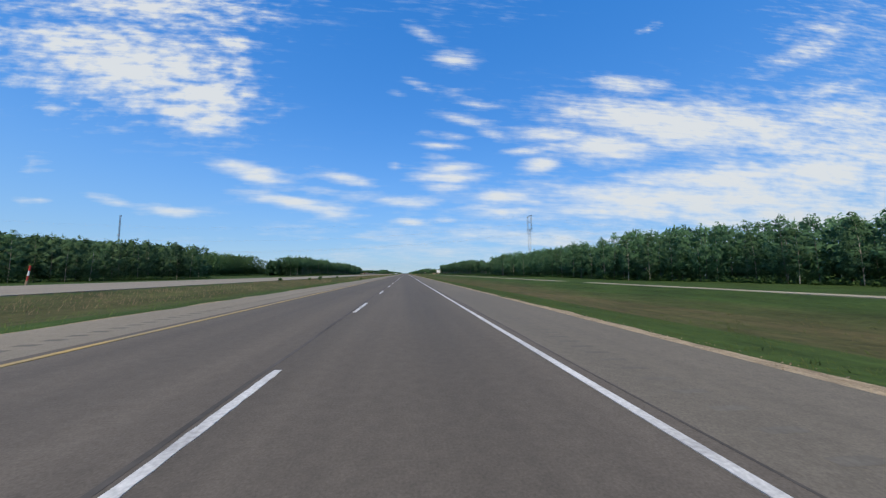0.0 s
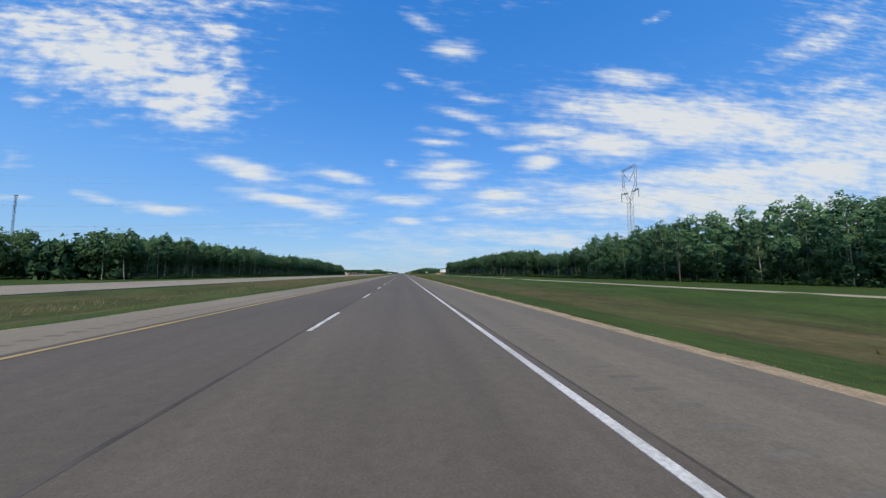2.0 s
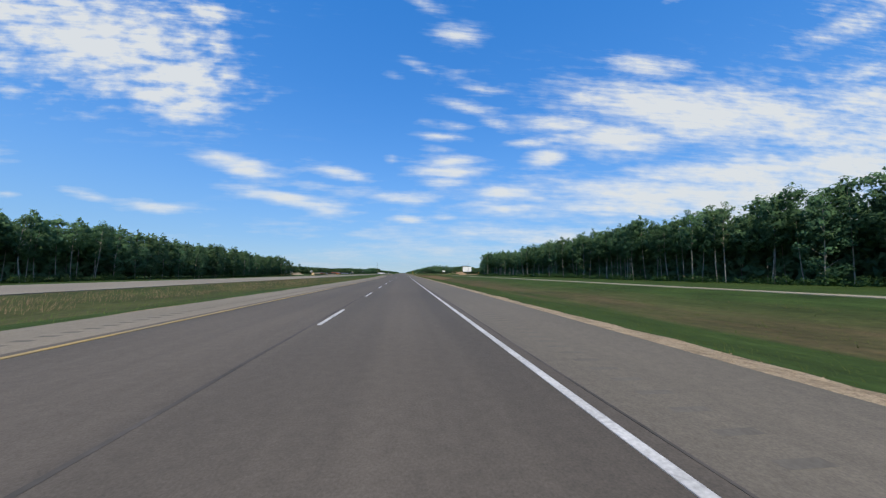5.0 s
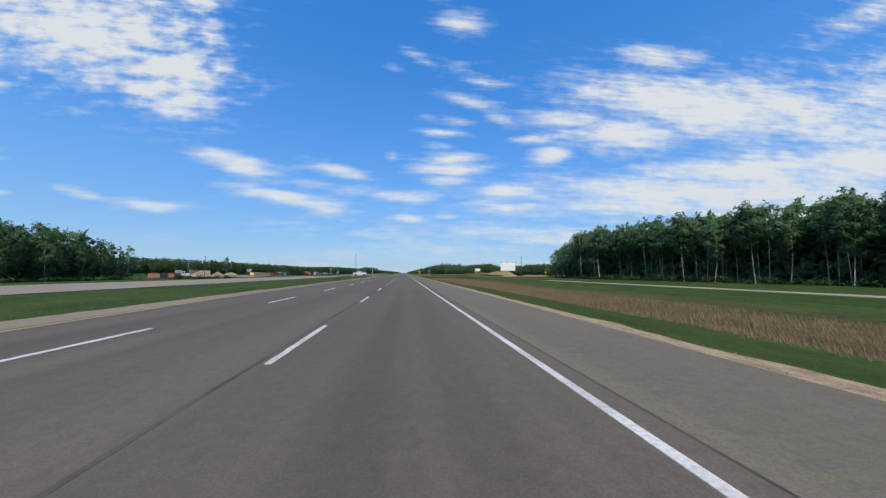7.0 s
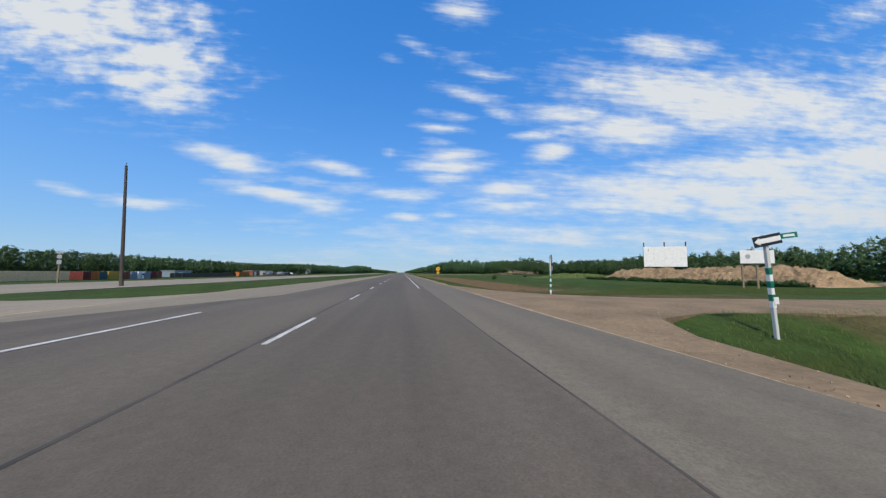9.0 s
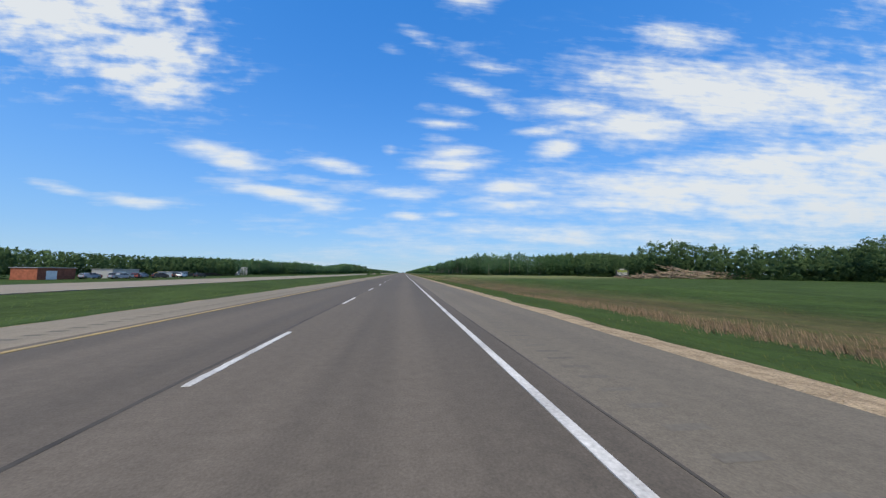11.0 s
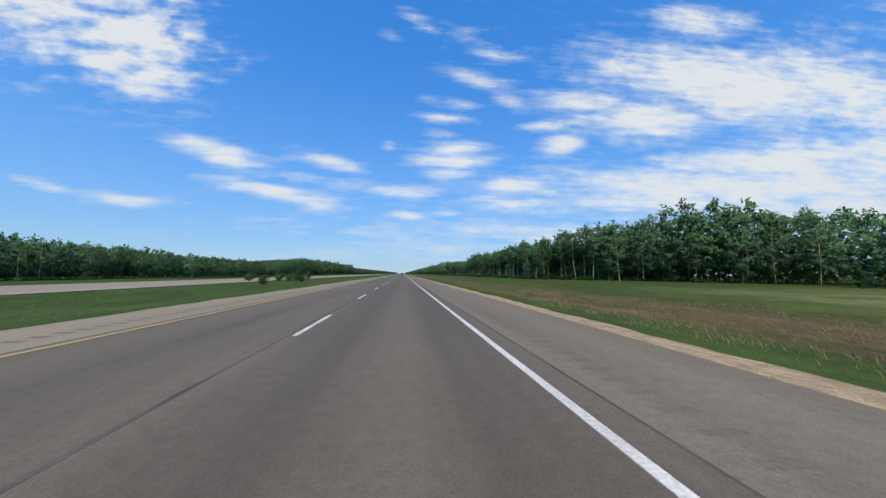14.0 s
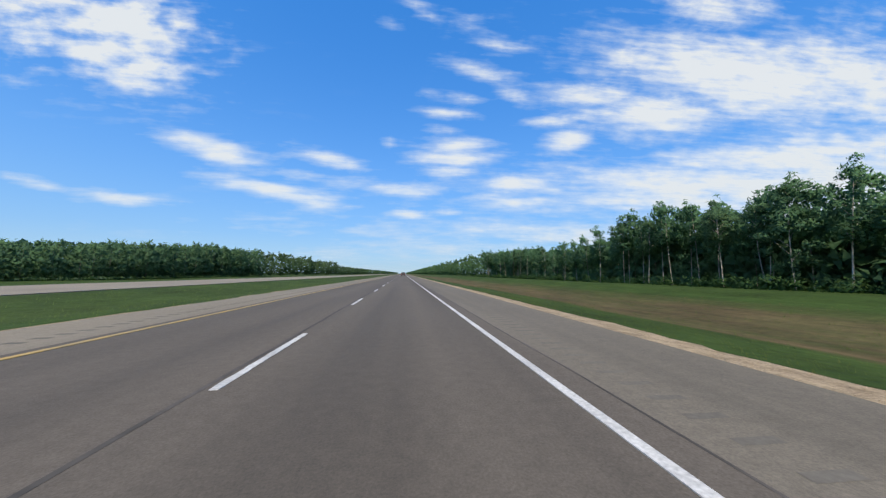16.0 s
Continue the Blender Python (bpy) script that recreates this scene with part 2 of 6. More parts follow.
M = {
    "lane": asphalt("lane_asphalt", (0.104, 0.090, 0.074), (0.145, 0.125, 0.103)),
    "shoulder": asphalt("shoulder_asphalt", (0.150, 0.132, 0.105), (0.186, 0.163, 0.130)),
    "pale_shoulder": asphalt("pale_shoulder_asphalt", (0.218, 0.190, 0.145), (0.268, 0.232, 0.177)),
    "seam": grain("tar_seam", (0.035, 0.034, 0.034), (0.06, 0.058, 0.056), 0.7, 0.8, 20),
    "far_road": asphalt("far_asphalt", (0.25, 0.216, 0.168), (0.30, 0.26, 0.204)),
    "white_line": grain("white_road_paint", (0.64, 0.63, 0.60), (0.44, 0.43, 0.41), 0.6, 1.2, 25, dark=0.55),
    "yellow_line": grain("yellow_road_paint", (0.46, 0.31, 0.10), (0.33, 0.25, 0.12), 0.6, 1.2, 25, dark=0.5),
    "gravel": grain("verge_gravel", (0.50, 0.385, 0.25), (0.30, 0.225, 0.145), 0.95, 3.0, 26, bump=1.0, dark=0.85),
    "track": grain("gravel_track", (0.34, 0.30, 0.215), (0.27, 0.235, 0.165), 0.95, 0.5, 9, bump=0.5, stretch=(1, 0.3, 1)),
    "concrete": grain("weathered_concrete", (0.42, 0.41, 0.38), (0.30, 0.29, 0.27), 0.9, 0.6, 10, bump=0.3),
    "dirt": grain("packed_dirt", (0.26, 0.188, 0.118), (0.175, 0.128, 0.082), 0.95, 0.5, 8, bump=0.5, dark=0.5),
    "sand": grain("sand_heap", (0.38, 0.265, 0.155), (0.24, 0.165, 0.10), 0.95, 0.35, 4, bump=0.9, dark=0.5),
    "pale_sand": grain("pale_sand", (0.36, 0.29, 0.21), (0.25, 0.20, 0.15), 0.95, 0.35, 4, bump=0.9, dark=0.5),
    "stain": grain("oily_asphalt", (0.082, 0.075, 0.064), (0.120, 0.109, 0.092), 0.7, 1.5, 20),
    "joint": grain("worn_joint", (0.050, 0.046, 0.041), (0.105, 0.094, 0.083), 0.8, 0.7, 9),
    "meadow": meadow("meadow_grass"),
    "leaf": leafy("aspen_leaves", (0.088, 0.172, 0.090), (0.112, 0.200, 0.100), through_light=0.5),
    "leaf_far": leafy("far_leaves", (0.062, 0.122, 0.058), (0.088, 0.150, 0.066)),
    "spruce": leafy("spruce_needles", (0.042, 0.080, 0.036), (0.070, 0.115, 0.048)),
    "shrub": leafy("shrub_leaves", (0.058, 0.112, 0.040), (0.085, 0.145, 0.052), through_light=0.42),
    "bark": grain("aspen_bark", (0.50, 0.47, 0.40), (0.20, 0.18, 0.15), 0.85, 2.0, 9, stretch=(1, 1, 0.35), dark=0.5),
    "dull_bark": grain("dull_bark", (0.20, 0.185, 0.155), (0.11, 0.10, 0.085), 0.9, 2.0, 9, stretch=(1, 1, 0.35), dark=0.5),
    "dark_bark": grain("dark_bark", (0.11, 0.085, 0.065), (0.17, 0.14, 0.11), 0.9, 2.0, 9, stretch=(1, 1, 0.3)),
    "straw": leafy("dry_grass", (0.185, 0.137, 0.085), (0.265, 0.198, 0.128), 0.3),
    "dull_straw": leafy("short_dry_grass", (0.10, 0.085, 0.040), (0.155, 0.120, 0.062), 0.3),
    "blade": leafy("green_grass", (0.066, 0.094, 0.030), (0.105, 0.130, 0.046), 0.35),
    "galvanised": grain("galvanised_steel", (0.36, 0.38, 0.40), (0.26, 0.28, 0.30), 0.45, 1.0, 10, 0.6, 0.05),
    "pole_wood": grain("pole_wood", (0.07, 0.06, 0.052), (0.12, 0.10, 0.085), 0.9, 1.0, 14, stretch=(1, 1, 0.1)),
    "post_wood": grain("post_wood", (0.32, 0.25, 0.17), (0.22, 0.17, 0.11), 0.9, 1.5, 14, stretch=(1, 1, 0.15)),
    "white": paint("white_paint", (0.78, 0.78, 0.76)),
    "car_white": paint("white_car_paint", (0.58, 0.59, 0.60), 0.3, 0.04),
    "black": paint("black_paint", (0.02, 0.02, 0.022)),
    "green": paint("green_sheeting", (0.0, 0.17, 0.10)),
    "post_grey": paint("pale_grey_post_paint", (0.58, 0.58, 0.55), 0.6),
    "sign_grey": paint("bare_aluminium", (0.42, 0.44, 0.46), 0.45, 0.1, 0.4),
    "lime": paint("lime_lettering", (0.55, 0.70, 0.08)),
    "yellow": paint("yellow_sheeting", (0.80, 0.42, 0.02)),
    "rust": paint("rusty_red_paint", (0.30, 0.105, 0.065), 0.7, 0.35),
    "red": paint("red_paint", (0.45, 0.04, 0.03)),
    "orange": paint("orange_paint", (0.50, 0.17, 0.055), 0.6, 0.3),
    "tan": paint("tan_paint", (0.86, 0.58, 0.32)),
    "ochre": paint("ochre_paint", (0.50, 0.31, 0.05)),
    "teal": paint("dark_teal_paint", (0.02, 0.08, 0.10)),
    "grey_blue": paint("grey_blue_paint", (0.22, 0.27, 0.33)),
    "maroon": paint("maroon_paint", (0.19, 0.055, 0.048), 0.6, 0.3),
    "glass": paint("dark_glass", (0.015, 0.018, 0.02), 0.08, 0.05),
    "rubber": paint("rubber", (0.018, 0.018, 0.018), 0.8),
    "chrome": paint("chrome", (0.6, 0.6, 0.62), 0.2, 0.05, 0.9),
    "wire": paint("weathered_wire", (0.10, 0.10, 0.11), 0.5, 0.1, 0.5),
    "conductor": paint("aluminium_conductor", (0.34, 0.36, 0.40), 0.5, 0.1, 0.3),
    "glass_insulator": paint("insulator", (0.12, 0.12, 0.13), 0.3),
    "log": grain("dead_wood", (0.36, 0.29, 0.21), (0.17, 0.12, 0.08), 0.95, 1.0, 12, stretch=(1, 1, 1), per_object=0.4),
}


# ---------------------------------------------------------------- mesh helpers
def mesh_of(name, verts, faces, material, smooth=False):
    me = bpy.data.meshes.new(name)
    me.from_pydata([tuple(map(float, v)) for v in verts], [], [tuple(map(int, f)) for f in faces])
    me.materials.append(M[material])
    if smooth:
        me.polygons.foreach_set("use_smooth", [True] * len(me.polygons))
    me.update()
    return me


def loose_mesh(name, corners, material, soft=None, tone=None):
    """A mesh of loose triangles or quads from an (n, 3 or 4, 3) array; soft: the rounded normals of the foliage that they make up."""
    n, k = np.shape(corners)[:2]
    me = bpy.data.meshes.new(name)
    me.vertices.add(k * n)
    me.vertices.foreach_set("co", np.asarray(corners, dtype=np.float32).reshape(-1))
    me.loops.add(k * n)
    me.loops.foreach_set("vertex_index", np.arange(k * n, dtype=np.int32))
    me.polygons.add(n)
    me.polygons.foreach_set("loop_start", np.arange(0, k * n, k, dtype=np.int32))
    me.polygons.foreach_set("loop_total", np.full(n, k, dtype=np.int32))
    me.materials.append(M[material])
    me.update(calc_edges=True)
    if soft is not None:
        at = me.attributes.new("soft", "FLOAT_VECTOR", "POINT")
        at.data.foreach_set("vector", np.repeat(np.asarray(soft, dtype=np.float32), k, 0).reshape(-1))
    if tone is not None:
        at = me.attributes.new("tone", "FLOAT", "POINT")
        at.data.foreach_set("value", np.repeat(np.asarray(tone, dtype=np.float32), k))
    return me


def part(name, bm, material, parent=None, label=""):
    """Links a bmesh, or a ready mesh, as one object under a thing."""
    if isinstance(bm, bmesh.types.BMesh):
        me = bpy.data.meshes.new(name)
        bm.to_mesh(me)
        bm.free()
        me.materials.append(M[material])
    else:
        me = bm
    ob = new(name, me)
    ob.parent = parent
    if label:
        tagged(ob, label)
    return ob


def thing(name, at, label, category, group="", turn=0.0):
    ob = new(name)
    ob.matrix_basis = pose(*at, 0, 0, turn)
    return tagged(ob, label, category, group)


def box(size, centre=(0, 0, 0), bevel=0.0, bm=None, turn=None):
    bm = bm or bmesh.new()
    m = Matrix.Translation(centre) @ (turn or Matrix()) @ Matrix.Diagonal((*size, 1))
    got = bmesh.ops.create_cube(bm, size=1.0, matrix=m)
    if bevel:
        edges = list({ed for v in got["verts"] for ed in v.link_edges})
        bmesh.ops.bevel(bm, geom=edges, offset=bevel, segments=2, affect="EDGES", profile=0.6)
    return bm


def rod(p, q, r1, r2=None, sides=8, bm=None):
    """A tapered round bar from p to q."""
    bm = bm or bmesh.new()
    p, q = Vector(p), Vector(q)
    d = q - p
    m = Matrix.Translation((p + q) / 2) @ d.to_track_quat("Z", "Y").to_matrix().to_4x4()
    bmesh.ops.create_cone(bm, cap_ends=True, segments=sides, radius1=r1, radius2=r1 if r2 is None else r2, depth=d.length, matrix=m)
    return bm


def plate(outline, depth, bm=None):
    """A flat plate: an outline in x and z, pushed back along y."""
    bm = bm or bmesh.new()
    front = [bm.verts.new((x, 0, z)) for x, z in outline]
    back = [bm.verts.new((x, depth, z)) for x, z in outline]
    bm.faces.new(front)
    bm.faces.new(back[::-1])
    for i in range(len(front)):
        j = (i + 1) % len(front)
        bm.faces.new((front[j], front[i], back[i], back[j]))
    bmesh.ops.recalc_face_normals(bm, faces=bm.faces)
    return bm


def wander(y, seed, size=1.0, step=1.0):
    return size * (noise.fractal((seed * 7.3, y / step, seed), 1.0, 2.0, 3))


# ---------------------------------------------------------------- the ground
def land(x, y):
    """Height of the land beside the road."""
    prof_x = (-2000, -300, -110, -75, -58, -44, -39, -37, -22, -15.5, -9.2, -8.4, 5.0, 5.9, 9, 14.5, 22, 29, 31, 38, 44, 70, 300, 2000)
    prof_z = (-1.0, -1.2, -1.4, -1.2, -0.9, -0.9, -0.35, -0.22, -0.22, -0.75, -0.28, -0.25, -0.25, -0.32, -0.75, -1.25, -1.1, -0.5, -0.25, -0.25, -0.45, -0.2, -0.3, 0.5)
    z = float(np.interp(x, prof_x, prof_z))
    if 605 < y < 650 and abs(x) > 8:      # level across the junction
        k = max(0.0, min(1, (y + 3.2 - float(np.interp(x, (11, 14, 18, 24, 29, 41, 80), (625.2, 625, 623.4, 621, 619.6, 618, 618)))) / 2.8, (638 - y) / 4)) if x > 0 else max(0.0, min(1, (y - 605) / 6, (640 - y) / 6))
        z = z * (1 - k) - 0.13 * k if -60 < x < 330 else z
    if x < -56 and 600 < y < 930:         # the yard lies a little lower
        z = min(z, z + (-1.75 - z) * min(1.0, (-56 - x) / 18, (y - 600) / 12, (930 - y) / 25))
    elif abs(x) > 60 and not (x > 0 and 612 < y < 640):
        z += 0.35 * noise.noise((x * 0.02, y * 0.02, 3.0))
    elif (x > 8 and not 617 < y < 632) or -21 < x < -10:
        z += 0.12 * noise.noise((x * 0.15, y * 0.06, 9.0))
    return z


def sheet(name, xs, ys, height, material, label="", parent=None):
    verts = [(x, y, height(x, y)) for y in ys for x in xs]
    n = len(xs)
    faces = [(j * n + i, j * n + i + 1, (j + 1) * n + i + 1, (j + 1) * n + i) for j in range(len(ys) - 1) for i in range(n - 1)]
    ob = new(name, mesh_of(name, verts, faces, material, True))
    ob.parent = parent
    return ob


xs = [-9000, -3000, -1500, -800, -500, -350, -250, -200, -170, -150, -130, -115, -100, -90, -82, -75, -68, -60, -54, -48, -44, -41, -39, -37, -34, -30, -26,
      -23.5, -22, -20.5, -19, -17, -15.5, -14, -12.5, -11, -10, -9.2, -8.4, -6, 0, 4, 5.0, 5.5, 5.9, 6.5, 7.2, 8, 9, 10.5, 12, 13.5, 14.5, 16, 18, 20, 22, 24, 26.5, 29, 31,
      33, 35, 38, 41, 44, 48, 53, 58, 64, 70, 78, 88, 100, 115, 130, 150, 180, 220, 300, 450, 800, 1500, 3000, 9000]
ys = [-600, -200, -80] + sorted([-40 + 5 * i for i in range(250)] + [614, 614.5, 615.5, 616, 617, 618, 619, 621, 622, 622.7, 624, 626.5, 632, 633, 634, 636, 638]) + [1220, 1250, 1300, 1380, 1500, 1700, 2000, 2500, 3500, 5500, 9100]
ground = sheet("ground", xs, ys, land, "meadow")
tagged(ground, "mown green and dry tan roadside grass with shallow ditches", "grass land", kind="structure")

# ---------------------------------------------------------------- the road
ROAD_Y = sorted([-60 + 6 * i for i in range(330)] + [627, 629, 633]) + [2000, 2300, 2800, 3600, 5000, 8700]


def strip(name, left, right, ys, z, material, parent=None, sub=1, thick=0.22):
    """A slab along the road between two edges that may wander with y."""
    verts, faces = [], []
    n = sub + 1
    for y in ys:
        a, b = left(y), right(y)
        for k in range(n):
            x = a + (b - a) * k / sub
            verts.append((x, y, z(x)))
        verts += [(a, y, z(a) - thick), (b, y, z(b) - thick)]
    w = n + 2
    for j in range(len(ys) - 1):
        o, p = j * w, (j + 1) * w
        for k in range(sub):
            faces.append((o + k, o + k + 1, p + k + 1, p + k))
        faces.append((o + n, o, p, p + n))
        faces.append((o + sub, o + n + 1, p + n + 1, p + sub))
    ob = new(name, mesh_of(name, verts, faces, material))
    ob.parent = parent
    return ob


def blend(y, knots):
    return float(np.interp(y, [k[0] for k in knots], [k[1] for k in knots]))


def lane_left(y):      # the paved carriageway widens for the turning lane
    return blend(y, [(440, -5.75), (505, -9.4), (624, -9.4), (633, -5.9), (690, -5.75)])


def shoulder_left(y):
    return blend(y, [(430, -8.25), (500, -10.2), (600, -10.3), (640, -11.0), (700, -8.6), (760, -8.25)]) + wander(y, 1, 0.12, 6)


def camber(x):
    return -0.012 * max(0.0, abs(x + 1.85) - 3.7)


def seam_x(y):         # where the lane's dark asphalt meets the paler shoulder
    return blend(y, [(0, 2.07), (300, 2.05), (480, 2.2), (850, 2.29), (1100, 2.25)]) + wander(y, 12, 0.05, 5)


def shoulder_right(y):
    return blend(y, [(556, 4.9), (566, 5.65), (608, 5.65), (620, 4.9)]) + wander(y, 2, 0.08, 5)


road = strip("road", lane_left, seam_x, ROAD_Y, camber, "lane", sub=4)
tagged(road, "grey-brown asphalt highway carriageway with worn lane markings", "road", kind="structure")
left_shoulder = strip("left_shoulder", shoulder_left, lambda y: lane_left(y), ROAD_Y, lambda x: camber(x) - 0.004, "pale_shoulder", thick=0.3)
tagged(left_shoulder, "pale worn asphalt shoulder beside the median", "road shoulder", kind="structure")
right_shoulder = strip("right_shoulder", seam_x, shoulder_right, ROAD_Y, lambda x: camber(x) - 0.004, "shoulder", thick=0.3)
tagged(right_shoulder, "pale grey asphalt shoulder with rumble strip", "road shoulder", kind="structure")
GY = [-60 + 0.6 * i for i in range(2100)] + [1200 + 20 * i for i in range(45)]
verge = strip("gravel_verge", lambda y: shoulder_right(y) - 0.25, lambda y: blend(y, [(0, 5.6), (250, 5.85), (556, 5.92), (566, 5.8), (608, 5.8), (622, 5.6), (650, 5.7), (700, 5.95), (900, 6.15)]) + wander(y, 3, 0.34, 3) + wander(y, 31, 0.22, 0.7), GY, lambda x: -0.055 - 0.10 * max(0, x - 4.9), "gravel", sub=3, thick=0.35)
tagged(verge, "strip of tan loose gravel along the shoulder", "gravel verge", kind="structure")
verge_left = strip("gravel_verge", lambda y: shoulder_left(y) - 0.35 + wander(y, 4, 0.3, 3), lambda y: shoulder_left(y) + 0.2, GY, lambda x: -0.085, "gravel", thick=0.35)
tagged(verge_left, "thin strip of tan gravel along the median", "gravel verge", kind="structure")
far_road = strip("opposite_road", lambda y: -36.4 + wander(y, 5, 0.3, 8), lambda y: -22.6 + wander(y, 6, 0.3, 8), ROAD_Y, lambda x: -0.16, "far_road", sub=2)
tagged(far_road, "sun-bleached asphalt carriageway of the opposite direction", "road", kind="structure")
track = strip("gravel_track", lambda y: 32.2 + wander(y, 7, 0.6, 20), lambda y: 35.2 + wander(y, 8, 0.6, 20), [-60 + 4 * i for i in range(154)], lambda x: -0.215, "track", sub=2, thick=0.5)
tagged(track, "narrow pale gravel service track through the grass", "gravel track", kind="structure")

# ---- markings
DASH = 3.1


def line(name, x, y0, y1, width, material, parent, z=0.006, step=60.0):
    n = max(1, int((y1 - y0) / step))
    ys = [y0 + (y1 - y0) * i / n for i in range(n + 1)]
    fx = x if callable(x) else (lambda y: x)
    verts, faces = [], []
    for y in ys:
        c = fx(y)
        for dx, dz in ((-width / 2, -0.004), (-width / 2, z), (width / 2, z), (width / 2, -0.004)):
            verts.append((c + dx, y, camber(c) + dz))
    for j in range(n):
        for k in range(3):
            faces.append((4 * j + k, 4 * j + k + 1, 4 * j + k + 5, 4 * j + k + 4))
    faces += [(0, 3, 2, 1), (4 * n, 4 * n + 1, 4 * n + 2, 4 * n + 3)]
    ob = new(name, mesh_of(name, verts, [f[::-1] for f in faces], material))
    ob.parent = parent
    return ob


line("edge_line", 1.85, -60, 606.5, 0.115, "white_line", road)
line("edge_line", 1.85, 640.5, 8000, 0.115, "white_line", road)
yellow_x = lambda y: blend(y, [(440, -5.46), (505, -9.2), (606, -9.2)])
line("yellow_edge_line", yellow_x, -60, 604, 0.13, "yellow_line", road, step=8)
line("yellow_edge_line", lambda y: blend(y, [(660, -6.4), (690, -5.46)]), 660, 8000, 0.13, "yellow_line", road, step=40)
line("turn_lane_line", -5.52, 592.8, 625.8, 0.13, "white_line", road)


def worn_dash(name, x, length, width, seed):
    """A painted dash whose ends and edges have been nibbled away by traffic."""
    r, n = random.Random(seed), 26
    verts, faces = [], []
    for i in range(n + 1):
        y = length * i / n + r.uniform(-0.02, 0.02)
        thin = 0.75 if i in (0, n) else 1.0
        a, b = (-width / 2 * thin * r.uniform(0.80, 1.08), width / 2 * thin * r.uniform(0.80, 1.08))
        verts += [(x + a, y, camber(x) - 0.004), (x + a, y, camber(x) + 0.006), (x + b, y, camber(x) + 0.006), (x + b, y, camber(x) - 0.004)]
    for j in range(n):
        for k in range(3):
            faces.append((4 * j + k + 4, 4 * j + k + 5, 4 * j + k + 1, 4 * j + k))
    faces += [(1, 2, 3, 0), (4 * n + 3, 4 * n + 2, 4 * n + 1, 4 * n)]
    ob = new(name, mesh_of(name, verts, faces, "white_line"))
    ob.parent = road
    return ob


dash = worn_dash("lane_dash", -1.85, DASH, 0.115, 1)
dash.location = (0, 3.36 - DASH - 18, 0)
for k in range(1, 215):
    d = dash.copy()
    scene.collection.objects.link(d)
    d.location = (0.02 * math.sin(k * 1.7), 3.36 - DASH - 18 + 9 * k, 0)
turn_dash = worn_dash("turn_lane_dash", -5.46, DASH, 0.135, 2)
turn_dash.location = (0, 477.2, 0)
for k in range(1, 13):
    d = turn_dash.copy()
    scene.collection.objects.link(d)
    d.location = (0, 477.2 + 8.98 * k, 0)
line("joint_seam", lambda y: seam_x(y) + 0.01, -60, 1900, 0.03, "joint", right_shoulder, z=0.002, step=3)
line("joint_seam", lambda y: -1.99 + wander(y, 13, 0.035, 2), -60, 1300, 0.06, "joint", road, z=0.002, step=1.5)

# ---------------------------------------------------------------- trees
rng = np.random.default_rng(7)


def limb_points(r, height, lean):
    """A gently bent trunk line."""
    z = np.linspace(0, 1, 7)
    bx, by = r.normal(0, 0.25, 2)
    return np.stack([lean[0] * z + bx * np.sin(z * 3.1), lean[1] * z + by * np.sin(z * 2.6), z * height], 1)


def tube(line_pts, radii, sides=6):
    verts, faces = [], []
    for p, r in zip(line_pts, radii):
        for k in range(sides):
            a = 2 * math.pi * k / sides
            verts.append((p[0] + r * math.cos(a), p[1] + r * math.sin(a), p[2]))
    for j in range(len(line_pts) - 1):
        for k in range(sides):
            m = (k + 1) % sides
            faces.append((j * sides + k, j * sides + m, (j + 1) * sides + m, (j + 1) * sides + k))
    return verts, faces


def leaf_quads(r, centres, spread, count, size, flat=0.6):
    """Small leaf sprays scattered round the centres of the crown's clumps."""
    which = r.integers(0, len(centres), count)
    pos = centres[which] + r.normal(0, 1, (count, 3)) * spread[which][:, None] * (1, 1, flat)
    return sprays(r, pos, np.array((0.0, -0.35, 0.35)) + r.normal(0, 0.75, (count, 3)), size)


def sprays(r, pos, face, size):
    """Leaf sprays at pos, each lying roughly across its own facing direction."""
    count = len(pos)
    u = np.cross(face, r.normal(0, 1, (count, 3)))
    u /= np.linalg.norm(u, axis=1)[:, None] + 1e-6
    w = np.cross(u, face)
    w /= np.linalg.norm(w, axis=1)[:, None] + 1e-6
    s = size * r.uniform(0.55, 1.35, (count, 1))
    u, w = u * s, w * s * r.uniform(0.45, 0.9, (count, 1))
    return np.stack([pos - u * 0.6, pos + w * 0.6, pos + u * 0.55 - w * 0.45], 1)


def rounded(quads, centre, r, up=0.55, stray=0.28):
    """Normals that turn outward from a crown's middle and upward, with some scatter."""
    mid = quads.mean(1) - np.asarray(centre)
    mid /= np.linalg.norm(mid, axis=1)[:, None] + 1e-6
    n = mid + np.array((0, 0, up)) + r.normal(0, stray, mid.shape)
    return n / (np.linalg.norm(n, axis=1)[:, None] + 1e-6)


TALL = 14.0      # all the grown trees are made this high and scaled to their place


def foliage(r, centres, radii, leaves, size, axis_z):
    """Leaves over the outside of rounded clumps; each clump catches the light as a body of its own."""
    centres, radii = np.array(centres), np.array(radii)
    which = r.choice(len(centres), leaves, p=radii ** 2 / (radii ** 2).sum())
    out = r.normal(0, 1, (leaves, 3))
    out /= np.linalg.norm(out, axis=1)[:, None]
    reach = radii[which][:, None] * r.uniform(0.55, 1.12, (leaves, 1))
    pos = centres[which] + out * reach * (1, 1, 0.72)
    q = sprays(r, pos, out + r.normal(0, 0.45, (leaves, 3)) + (0, 0, 0.3), size)
    whole = pos - (0, 0, axis_z)
    whole /= np.linalg.norm(whole, axis=1)[:, None] + 1e-6
    n = out * 0.5 + whole * 0.6 + (0, 0, 0.25) + r.normal(0, 0.10, (leaves, 3))
    return q, n / np.linalg.norm(n, axis=1)[:, None]


